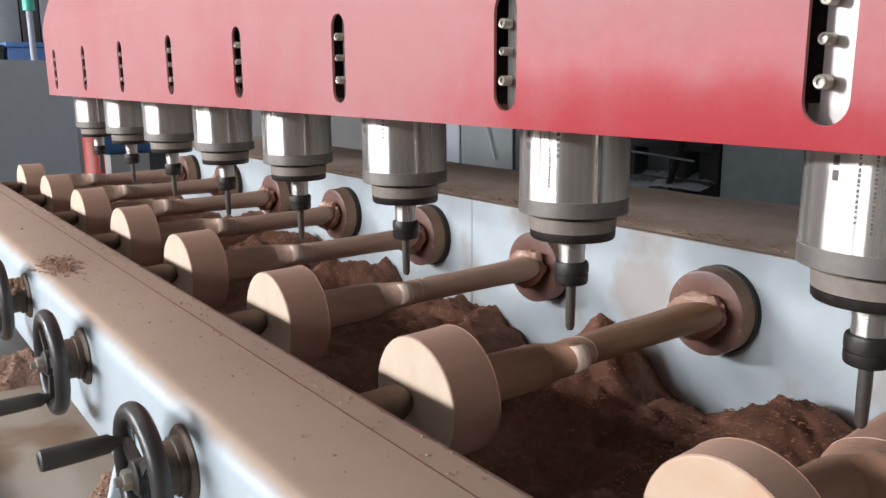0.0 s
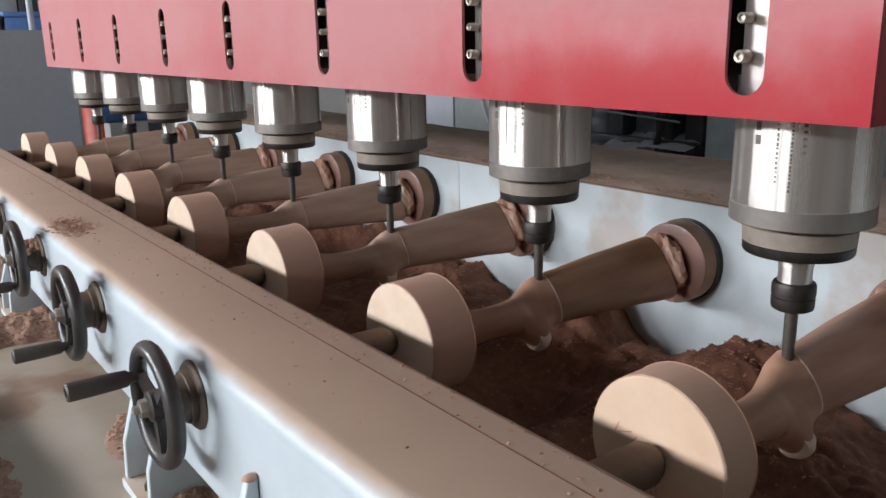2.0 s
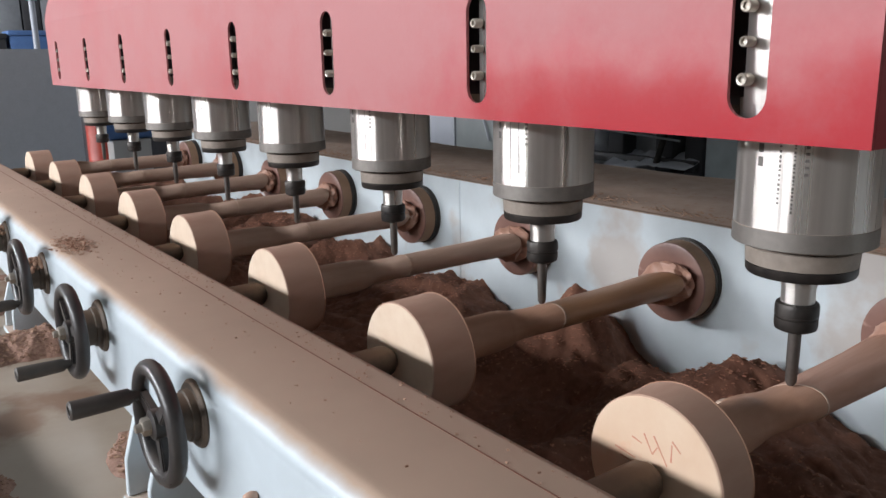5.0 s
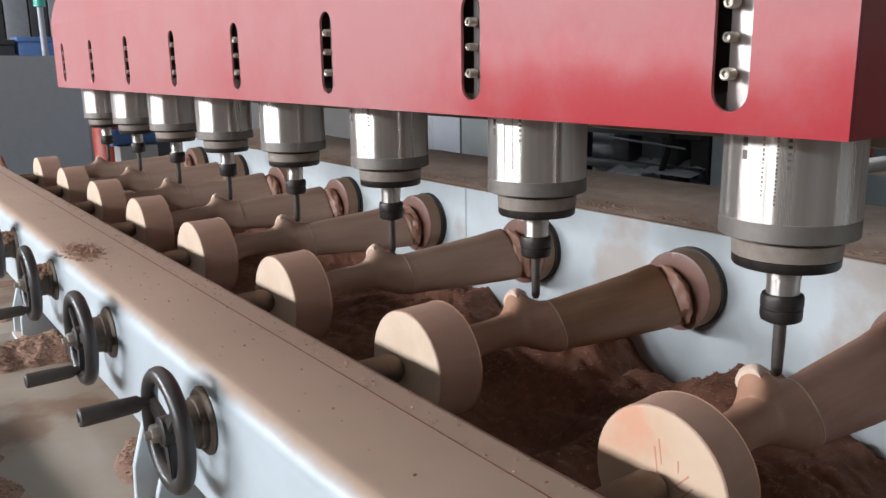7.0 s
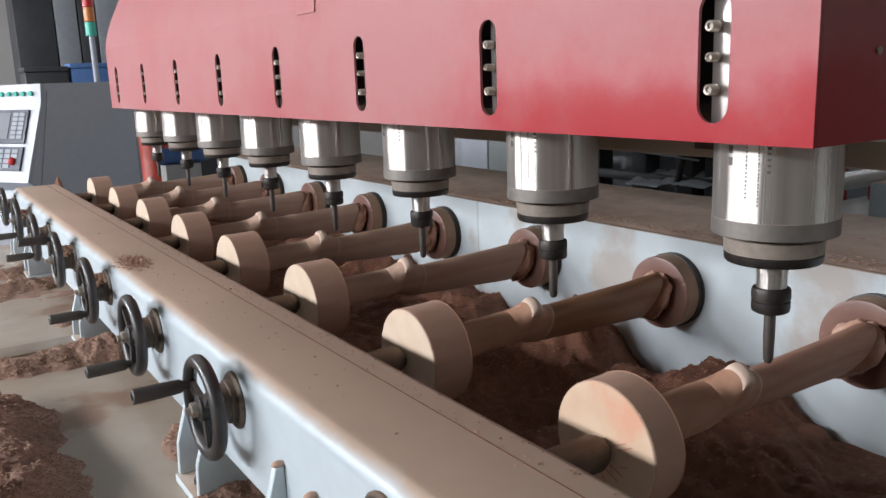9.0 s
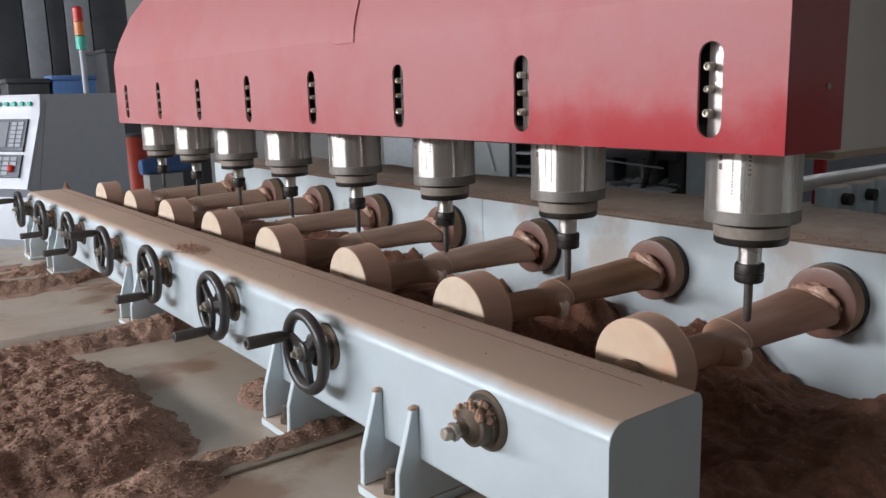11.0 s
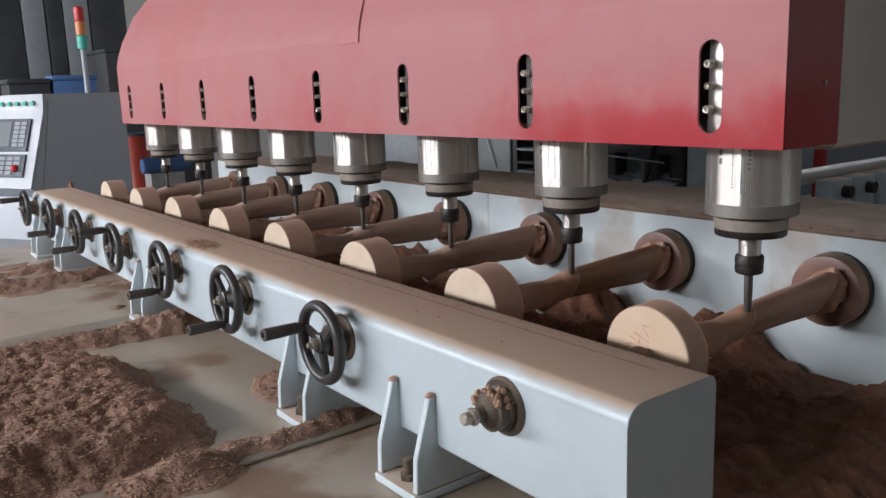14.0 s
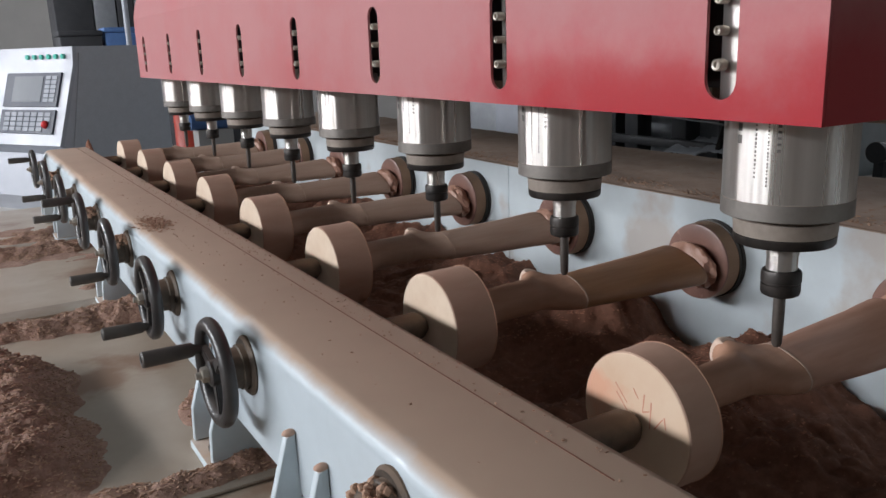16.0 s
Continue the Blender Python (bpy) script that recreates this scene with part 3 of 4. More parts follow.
        r0, l = e, random.uniform(0.0006, 0.0018)
        d = random.uniform(-0.04, 0.04)
        p = (x, r0 * math.cos(a), r0 * math.sin(a))
        q = (x + random.uniform(-0.002, 0.002), (r0 + l) * math.cos(a + d), (r0 + l) * math.sin(a + d))
        rod(bm, p, q, 0.0004, 3, 0.0001)
    tagged(part("fibres", bm, M["fresh"], t, "frayed wood fibres"), kind="stuff")
    LEGS.append(t)


for i in range(8):
    table_leg(i)


# ---- gantry with its spindles; origin at the tip of the first cutter ----
FACE_X, G_Z0, G_Y0, G_Y1 = -0.111, 0.2515, -0.110, 2.64


def gantry():
    t = thing("gantry", "red sheet-metal gantry carrying eight milling spindles", "machine gantry")
    # front cover with a slot over each spindle
    bm = B()
    z_top = 0.4551
    edges = []

    def loop(pts):
        vs = [bm.verts.new((FACE_X, y, z)) for y, z in pts]
        return [bm.edges.new((a, b)) for a, b in zip(vs, vs[1:] + vs[:1])]

    n = 40
    outer = [(G_Y0 + (G_Y1 - G_Y0) * k / n, G_Z0) for k in range(n)] + [(G_Y1, G_Z0)] + [(G_Y1 - (G_Y1 - G_Y0) * k / n, z_top) for k in range(n)] + [(G_Y0, z_top)]
    edges += loop(outer)
    for i in range(8):
        c, w, z0, z1 = ROW_Y[i] - 0.002, 0.0185, 0.270, 0.3935
        pts = [(c + w * math.cos(radians(a)), z1 - w + w * math.sin(radians(a))) for a in range(0, 181, 15)]
        pts += [(c + w * math.cos(radians(a)), z0 + w + w * math.sin(radians(a))) for a in range(180, 361, 15)]
        edges += loop(pts)
    bmesh.ops.triangle_fill(bm, use_beauty=True, use_dissolve=False, edges=edges, normal=(-1, 0, 0))
    ext = bmesh.ops.extrude_face_region(bm, geom=bm.faces[:])
    for v in ext["geom"]:
        if isinstance(v, bmesh.types.BMVert):
            v.co.x += 0.004
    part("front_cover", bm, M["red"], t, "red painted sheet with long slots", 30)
    # upper cover leans back
    bm = B()
    prof = [(FACE_X, 0.4552), (FACE_X + 0.003, 0.475), (FACE_X + 0.009, 0.50), (FACE_X + 0.024, 0.55), (FACE_X + 0.058, 0.64), (FACE_X + 0.105, 0.74)]
    far = [2.64, 2.64, 2.638, 2.625, 2.57, 2.40]
    lo = []
    for (x, z), f in zip(prof, far):
        lo.append([bm.verts.new((x + dx, G_Y0 + (f - G_Y0) * k / 12, z)) for dx in (0, 0.004) for k in range(13)])
    for a, b in zip(lo, lo[1:]):
        for k in range(12):
            bm.faces.new((a[k], a[k + 1], b[k + 1], b[k])); bm.faces.new((a[13 + k], a[14 + k], b[14 + k], b[13 + k]))
        bm.faces.new((a[0], a[13], b[13], b[0])); bm.faces.new((a[12], a[25], b[25], b[12]))
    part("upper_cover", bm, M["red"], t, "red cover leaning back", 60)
    part("end_cover", box(B(), FACE_X + 0.0045, 0.022, G_Y0, G_Y0 + 0.004, G_Z0, 0.76), M["red"], t, "dark red end sheet")
    part("far_end_cover", box(B(), FACE_X + 0.0045, 0.022, G_Y1 - 0.004, G_Y1, G_Z0, 0.46), M["red"], t)
    part("bottom_lip", box(B(), FACE_X + 0.0045, FACE_X + 0.022, G_Y0 + 0.005, G_Y1 - 0.005, G_Z0, G_Z0 + 0.003), M["red"], t)
    bm = B()
    vs = []
    for x, z in [(FACE_X - 0.003, 0.445)] + [(x - 0.004, z) for x, z in prof[1:]]:
        vs.append([bm.verts.new((x + d, y, z)) for d in (0, 0.003) for y in (0.875, 0.955)])
    for a, b in zip(vs, vs[1:]):
        for p, q in ((0, 1), (1, 3), (3, 2), (2, 0)):
            bm.faces.new((a[p], a[q], b[q], b[p]))
    bm.faces.new(vs[0][:2] + vs[0][:1:-1])
    part("strap", bm, M["red"], t, "narrow red strap down the cover")
    part("rivet", lathe(B(), [(0, 0.004), (0.0025, 0.0025)], "y", (-0.02, G_Y0 - 0.0026, 0.333), 12), M["nut"], t)
    part("end_plate", box(B(), 0.023, 0.60, G_Y0 + 0.002, G_Y0 + 0.05, G_Z0 - 0.005, 1.0, 0.004), M["column"], t, "grey gantry end plate")
    part("carriage_plate", box(B(), 0.085, 0.118, G_Y0 + 0.06, G_Y1 - 0.02, G_Z0 + 0.015, 0.8), M["dark"], t)
    for i in range(8):
        y = ROW_Y[i]
        s = part("spindle", lathe(B(), [(0.163, 0.0615), (0.1635, 0.0645), (0.47, 0.0645)], "z", (0, y, 0), 56), M["chrome"], t, "shiny brushed steel spindle motor")
        part("lower_band", lathe(B(), [(0.148, 0.062), (0.1495, 0.0650), (0.1665, 0.0650), (0.167, 0.0646)], "z", (0, y, 0), 56), M["band"], s, "dusty dark steel band")
        part("bearing_ring", lathe(B(), [(0.1275, 0.047), (0.1280, 0.0510), (0.1435, 0.0520), (0.145, 0.050), (0.146, 0.048), (0.148, 0.048)], "z", (0, y, 0), 48), M["ring"], s)
        part("nose_ring", lathe(B(), [(0.1165, 0.040), (0.1175, 0.0492), (0.1195, 0.0506), (0.1272, 0.0510), (0.1274, 0.049)], "z", (0, y, 0), 48), M["black"], s, "black lower edge")
        part("spindle_shaft", lathe(B(), [(0.0875, 0.0158), (0.103, 0.0158), (0.1035, 0.0165), (0.1165, 0.0165)], "z", (0, y, 0), 32), M["chrome"], s)
        part("collet_nut", lathe(B(), [(0.0585, 0.016), (0.0605, 0.0195), (0.0640, 0.0203), (0.0715, 0.0203), (0.0722, 0.0190), (0.0738, 0.0190), (0.0745, 0.0206), (0.0835, 0.0206), (0.0865, 0.0195), (0.0874, 0.0165)], "z", (0, y, 0), 32), M["black"], s)
        part("cutter", lathe(B(), [(0.0, 0.0035), (0.004, 0.0055), (0.03, 0.0062), (0.0585, 0.0062)], "z", (0, y, 0), 18), M["bit"], s)
        # printed label: unreadable columns of marks
        rnd = random.Random(5)
        for ang, w, z0, z1, step in ((171, 5, 0.222, 0.245, 0.012), (188, 1.8, 0.190, 0.245, 0.0042), (199, 1.6, 0.185, 0.245, 0.0035), (208, 3, 0.215, 0.245, 0.006)):
            z = z1 + 0.012
            bm = B()
            while z > z0:
                hgt = step * rnd.uniform(0.35, 0.8)
                vs = [bm.verts.new((0.06472 * math.cos(radians(ang + da)), y + 0.06472 * math.sin(radians(ang + da)), z - dz)) for da, dz in ((-w / 2, 0), (w / 2, 0), (w / 2, hgt), (-w / 2, hgt))]
                bm.faces.new(vs)
                z -= step
            tagged(part("label_print", bm, M["print"], s, "column of dark unreadable print", 0), kind="stuff")
        c = part("clamp", box(B(), -0.097, -0.0705, y - 0.045, y + 0.011, 0.255, 0.46, 0.003), M["chrome"], t, "steel spindle clamp behind the slot")
        part("clamp_back", box(B(), -0.070, 0.08, y - 0.09, y + 0.09, 0.285, 0.46), M["dark"], t)
        for k, z in enumerate((0.302, 0.333, 0.362)):
            bm = B()
            r = 0.0055 if k != 1 else 0.0046
            lathe(bm, [(-0.108, 0.0028), (-0.1105, 0.003), (-0.111, r * 0.85), (-0.110, r), (-0.100, r)], "x", (0, y + 0.004, z), 18)
            lathe(bm, [(-0.0999, 0.0042), (-0.0975, 0.0042)], "x", (0, y + 0.004, z), 10)
            part("socket_screw", bm, M["nut"], c, "socket head screw")
    return t


GANTRY = gantry()


def cross_beam():
    t = thing("cross_beam", "long dusty beige box beam behind the milling spindles", "machine beam")
    part("beam_body", box(B(), 0.125, 0.56, G_Y0 + 0.06, G_Y1 - 0.02, 0.2335, 0.86, 0.006), M["beige"], t)
    for k in range(8):
        y = ROW_Y[k] + 0.16
        part("guide_block", box(B(), 0.1205, 0.1245, y, y + 0.05, 0.2335 + 0.012, 0.2335 + 0.09, 0.001), M["boss"], t, "greasy brown guide block")
    return t


CROSS = cross_beam()


# ---- sawdust ----
def heap(name, label, x0, x1, y0, y1, step, height, material):
    nx, ny = int((x1 - x0) / step), int((y1 - y0) / step)
    verts, faces = [], []
    for j in range(ny + 1):
        y = y0 + (y1 - y0) * j / ny
        for i in range(nx + 1):
            x = x0 + (x1 - x0) * i / nx
            verts.append((x, y, height(x, y)))
    w = nx + 1
    for j in range(ny):
        for i in range(nx):
            k = j * w + i
            if max(verts[k][2], verts[k + 1][2], verts[k + w][2], verts[k + w + 1][2]) > BED - 0.012:
                faces.append((k, k + 1, k + w + 1, k + w))
    me = bpy.data.meshes.new(name)
    me.from_pydata(verts, [], faces)
    me.materials.append(material)
    me.shade_smooth()
    return tagged(new(name, me), label, "sawdust", kind="stuff")


def trough(x, y):
    wob = 0.05 * fbm(x + 2, y, 3)
    z = 0.852 - 0.026 * math.cos(2 * math.pi * (y + wob) / PITCH) * (0.6 + 0.8 * abs(fbm(x, y + 5, 2))) + 0.030 * fbm(x, y, 4) + 0.012 * fbm(x, y, 15) + 0.006 * fbm(x, y, 48) + 0.0028 * fbm(x, y, 150, 3)
    z += 0.030 * math.exp(-((x - 0.70) / 0.10) ** 2) * (0.4 - 0.6 * math.cos(2 * math.pi * (y - 0.03 + wob) / PITCH))
    z += 0.020 * smoothstep(0.70, 0.82, x) * (-0.35 - 0.9 * math.cos(2 * math.pi * (y + 0.6 * wob) / PITCH))
    for hx, hy, rx, ry, h in ((0.58, 0.03, 0.13, 0.09, 0.050), (0.70, 0.488, 0.05, 0.035, 0.075), (0.66, 0.38, 0.11, 0.11, 0.050), (0.75, 0.20, 0.07, 0.06, 0.018), (0.60, 0.74, 0.12, 0.10, 0.022)):
        d = ((x - hx) / rx) ** 2 + ((y - hy + 0.5 * wob) / ry) ** 2
        if d < 9:
            z += h * math.exp(-d) * (1 + 0.35 * fbm(x, y + 2, 22))
    e = y + 0.025 * fbm(x, y, 8) + 0.01 * fbm(x, y, 40, 2)
    z -= 0.035 * smoothstep(-0.12, -0.40, e)
    z += 0.13 * math.exp(-((x - 0.192) / 0.028) ** 2) * max(0, fbm(0.3, y, 5) + 0.35) * smoothstep(-0.05, 0.15, y)
    end = smoothstep(-0.50, -0.62, e)
    return max(z, BED + 0.004 + 0.003 * fbm(x, y, 20)) - 0.07 * end


def bed_dust(x, y):
    # the heaps follow the spacing of the feet
    x, y = x + 0.012, float(np.interp(y, (0, 0.356, 0.716, 1.076, 1.436, 1.796, 2.156, 2.516), (-0.01, 0.3426, 0.699, 1.0577, 1.398, 1.729, 2.054, 2.357)))
    z = -0.020
    edge = 0.03 * fbm(x, y, 9)
    inside = smoothstep(-0.05, -0.20, x + edge + 0.25 * smoothstep(0.9, 1.15, y)) * smoothstep(0.42, 0.56, y + edge) * smoothstep(1.24, 1.05, y + edge)
    z += 0.075 * inside
    z += 0.036 * math.exp(-((y - 0.412 + 0.03 * fbm(x, 0, 6)) / 0.040) ** 2) * smoothstep(-0.55, -0.15, x)
    z += 0.030 * math.exp(-((y - 0.62 + edge) / 0.09) ** 2) * smoothstep(-0.06, 0.05, x)
    z += 0.045 * math.exp(-((y - 1.185 + edge) / 0.055) ** 2) * smoothstep(-0.5, -0.25, x + 0.1 * fbm(x, y, 4))
    z += 0.030 * math.exp(-((y - 1.90 + edge) / 0.05) ** 2)
    z += 0.030 * math.exp(-((y - 2.06 + edge) / 0.04) ** 2)
    z += 0.022 * math.exp(-((y - 0.36 + edge) / 0.05) ** 2) * smoothstep(0.05, -0.2, x)
    z += 0.024 * max(0, fbm(x + 7, y + 3, 6)) * smoothstep(-0.15, 0.1, x)
    z += 0.020 * math.exp(-((y - 0.88 + edge) / 0.05) ** 2) * smoothstep(0.0, 0.1, x)
    z += 0.022 * smoothstep(-0.15, 0.35, fbm(x * 0.5, y + 9, 4)) * smoothstep(1.36, 1.5, y)
    rough = max(0, z + 0.004) / 0.05
    return BED + z + min(1, rough) * (0.009 * fbm(x, y, 26) + 0.006 * fbm(x, y, 75, 3) + 0.004 * fbm(x, y, 190, 2))


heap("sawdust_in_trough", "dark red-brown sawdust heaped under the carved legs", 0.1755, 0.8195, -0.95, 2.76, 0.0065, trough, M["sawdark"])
heap("sawdust_on_bed", "loose reddish-brown sawdust heaped on the steel bed", -0.95, 0.1745, -0.4, 2.74, 0.0055, bed_dust, M["saw"])


def shavings(name, label, count, spot, size=1.0, material="chip"):
    verts, faces = [], []
    rnd = random.Random(len(name))
    for k in range(count):
        x, y, z = spot(rnd)
        l, w = size * rnd.uniform(0.001, 0.0042), size * rnd.uniform(0.0006, 0.0016)
        a, tilt = rnd.uniform(0, 6.28), rnd.uniform(-0.6, 0.6)
        c, s = math.cos(a), math.sin(a)
        n = len(verts)
        for u, v, h in ((-l, -w, 0), (l, -w, 0), (l, w, 0.0004), (-l, w, 0.0004), (-l, -w, 0.0008), (l, -w, 0.0008), (l, w, 0.0013), (-l, w, 0.0013)):
            verts.append((x + u * c - v * s, y + u * s + v * c, z + h + tilt * abs(u) * 0.6))
        faces += [tuple(n + q for q in f) for f in ((0, 1, 2, 3), (4, 5, 6, 7), (0, 1, 5, 4), (1, 2, 6, 5), (2, 3, 7, 6), (3, 0, 4, 7))]
    me = bpy.data.meshes.new(name)
    me.from_pydata(verts, [], faces)
    me.materials.append(M[material])
    return tagged(new(name, me), label, "shavings", kind="stuff")


def on_heap(r):
    """A spot where the heap on the bed is deep enough to hold shavings."""
    while True:
        x, y = r.uniform(-0.6, 0.1), r.uniform(0.3, 2.35)
        z = bed_dust(x, y)
        if z > BED + 0.003:
            return x, y, z


def on_trough(r):
    """A spot on the higher parts of the heap in the trough."""
    while True:
        x, y = r.uniform(0.2 if r.random() < 0.3 else 0.45, 0.80), r.uniform(-0.05, 2.55)
        z = trough(x, y)
        if z > 0.868:
            return x, y, z


shavings("shavings_in_trough", "reddish crumbs on the heap under the legs", 5000, on_trough, 0.8, "redchip")
shavings("shavings_on_beam", "small clump of wood shavings on the dusty beam", 260, lambda r: (r.gauss(0.0635, 0.014), r.gauss(1.02, 0.035), BEAM_Z1 + 0.001))
shavings("shavings_scattered", "fine shavings scattered over the beam top", 330, lambda r: (r.uniform(0.055, 0.164) if r.random() < 0.4 else r.uniform(0.137, 0.164), r.uniform(-0.2, 1.8), BEAM_Z1 + 0.0002), 0.36, "chip")
shavings("shavings_on_housing", "shavings along the edge of the white housing", 1500, lambda r: (PLATE_X + 0.004 + abs(r.gauss(0, 0.03)), r.uniform(-0.6, 2.7), PLATE_Z + 0.005))
shavings("shavings_on_heap", "curled shavings on the heap of sawdust", 22000, on_heap, 0.95)


# ---- control cabinet ----
def control_cabinet():
    t = thing("control_cabinet", "grey and white machine control cabinet with screen and keys", "control cabinet")
    t.matrix_basis = pose(0.262, 3.361, 0.0, 0, 0, 30)
    # local: x along the side panel, y along the front, front looks to -x
    side = [(0.0, 1.392), (0.495, 1.392), (0.495, 0.05), (0.10, 0.05), (0.10, 0.52), (-0.02, 0.66), (-0.09, 0.74), (-0.04, 0.93), (-0.125, 0.98), (-0.008, 1.315)]
    bm = B()
    prism(bm, [(x, z) for x, z in side], "y", 0.0, 0.022)
    part("side_panel", bm, M["grey"], t, "grey textured side panel", 20)
    bm = B()
    inset = [(0.03, 1.362), (0.465, 1.362), (0.465, 0.3), (0.12, 0.3), (0.12, 0.55), (-0.02, 0.70), (-0.06, 0.95), (0.02, 1.30)]
    prism(bm, inset, "y", -0.003, -0.0005)
    part("inner_panel", bm, M["grey"], t)
    bm = B()
    front = [(x - 0.001, z) for x, z in (side[0], side[9], side[8], side[7], side[6], side[5], side[4], side[3])]
    prism(bm, front + [(x + 0.02, z) for x, z in reversed(front)], "y", -0.006, 0.75)
    part("front_panel", bm, M["white"], t, "white sloping front panel", 20)
    part("back_panel", box(B(), 0.022, 0.493, 0.023, 0.75, 0.06, 1.390), M["grey"], t)
    part("plinth", box(B(), -0.16, 0.10, -0.02, 0.75, 0.60, 0.655), M["column"], t, "grey ledge")

    def on_front(u, v, h):
        """u along the front, v down the slope, h proud of it."""
        p0, p1 = Vector((-0.008, 0, 1.315)), Vector((-0.125, 0, 0.98))
        d = (p1 - p0).normalized()
        nrm = Vector((d.z, 0, -d.x))
        return p0 + d * v + nrm * h + Vector((0, u, 0))

    def slab(name, u0, u1, v0, v1, h, material, parent, label=""):
        bm = B()
        vs = [bm.verts.new(on_front(u, v, q)) for q in (0.001, h) for u, v in ((u0, v0), (u1, v0), (u1, v1), (u0, v1))]
        for f in ((0, 1, 2, 3), (4, 5, 6, 7), (0, 1, 5, 4), (1, 2, 6, 5), (2, 3, 7, 6), (3, 0, 4, 7)):
            bm.faces.new([vs[k] for k in f])
        return part(name, bm, material, parent, label, 0)

    sc = slab("screen_unit", 0.05, 0.42, 0.035, 0.185, 0.010, M["screenframe"], t, "dark screen unit")
    slab("screen", 0.16, 0.36, 0.05, 0.165, 0.012, M["screen"], sc)
    for r in range(6):
        for c in range(2):
            slab("key", 0.068 + c * 0.04, 0.102 + c * 0.04, 0.05 + r * 0.02, 0.065 + r * 0.02, 0.013, M["key"], sc)
    kb = slab("key_panel", 0.05, 0.42, 0.20, 0.305, 0.010, M["screenframe"], t, "dark key panel")
    for r in range(4):
        for c in range(7):
            if c < 1 and r > 1:
                continue
            slab("key", 0.075 + c * 0.046, 0.113 + c * 0.046, 0.212 + r * 0.022, 0.228 + r * 0.022, 0.013, M["key"], kb)
    bm = B()
    p = on_front(0.10, 0.265, 0.012)
    bmesh.ops.create_icosphere(bm, subdivisions=2, radius=0.018, matrix=Matrix.Translation(p))
    part("stop_button", bm, M["redknob"], t, "red emergency stop button")
    for k in range(6):
        bm = B()
        rod(bm, (-0.001, 0.05 + k * 0.048, 1.352), (-0.016, 0.05 + k * 0.048, 1.352), 0.0105, 14)
        part("button", bm, M["greenlamp"], t, "green round push button")


control_cabinet()


def signal_lamp():
    t = thing("signal_lamp", "slim signal lamp pole with green and amber segments", "signal lamp", (0.61, 3.947, 1.0))
    part("pole", rod(B(), (0, 0, -1.0), (0, 0, 0.62), 0.014), M["white"], t)
    part("green_segment", lathe(B(), [(0.62, 0.02), (0.622, 0.026), (0.688, 0.026), (0.69, 0.02)], "z"), M["greenlamp"], t)
    part("amber_segment", lathe(B(), [(0.691, 0.02), (0.693, 0.026), (0.76, 0.026), (0.762, 0.02)], "z"), M["orange"], t)
    part("cap", lathe(B(), [(0.763, 0.026), (0.83, 0.026), (0.84, 0.01)], "z"), M["redknob"], t)


signal_lamp()


# ---- things farther back in the hall ----
def machine_frame(x, y0, y1):
    t = thing("machine_frame", "black steel machine frame standing behind the carving machine", "machine", (x, y0, 0))
    n = y1 - y0
    part("bed", box(B(), 0.0, 0.5, 0, n, 0.0, 0.83, 0.01), M["dark"], t)
    for u in (0.0, 0.13, 0.36, 0.62, n - 0.09):
        part("post", box(B(), 0.02, 0.10, u, u + 0.075, 0.83, 1.73, 0.004), M["dark"], t)
    for z, d in ((0.925, 0.035), (1.06, 0.05), (1.19, 0.06)):
        part("rail", box(B(), -0.01, 0.018, 0.01, n - 0.01, z, z + d, 0.004), M["dark"], t)
    part("brace", rod(B(), (-0.02, 0.17, 0.93), (-0.02, 0.10, 1.16), 0.012), M["black"], t)
    part("light_rail", rod(B(), (-0.03, 0.06, 1.03), (-0.03, n * 0.5, 1.05), 0.004), M["midgrey"], t, "thin grey rail")
    part("back_sheet", box(B(), 0.3, 0.32, 0, n, 0.80, 1.7), M["midgrey"], t)


def packing(x, y0, y1, z):
    """Crumpled white wrapping lying on the frame."""
    t = thing("wrapping_sheet", "crumpled white plastic wrapping on the black frame", "wrapping")
    bm = B()
    g = [[bm.verts.new((x + 0.02 * i, y0 + (y1 - y0) * j / 16, z - 0.02 + 0.022 * i / 4 * (1 + 0.6 * fbm(i * 0.3, j * 0.2, 1, 2)) + 0.006 * fbm(i * 0.5, j * 0.5, 1, 2))) for j in range(17)] for i in range(9)]
    for i in range(8):
        for j in range(16):
            bm.faces.new((g[i][j], g[i + 1][j], g[i + 1][j + 1], g[i][j + 1]))
    ext = bmesh.ops.extrude_face_region(bm, geom=bm.faces[:])
    for v in ext["geom"]:
        if isinstance(v, bmesh.types.BMVert):
            v.co.z -= 0.003
    part("sheet", bm, M["white"], t, smooth=80)


def shelf_rack(x, y0, y1):
    t = thing("shelf_rack", "dark metal shelf rack behind the carving machine", "shelf", (x, y0, 0))
    n = y1 - y0
    for u in (0, n - 0.03):
        part("upright", box(B(), 0, 0.03, u, u + 0.03, 0, 1.8), M["dark"], t)
    for z in (0.5, 0.88, 0.93, 0.975, 1.04, 1.10, 1.2, 1.5):
        part("shelf", box(B(), 0.001, 0.35, 0.031, n - 0.031, z, z + 0.012), M["midgrey"] if z in (0.93, 1.04) else M["dark"], t)
    part("back", box(B(), 0.351, 0.36, 0, n, 0, 1.8), M["screenframe"], t)


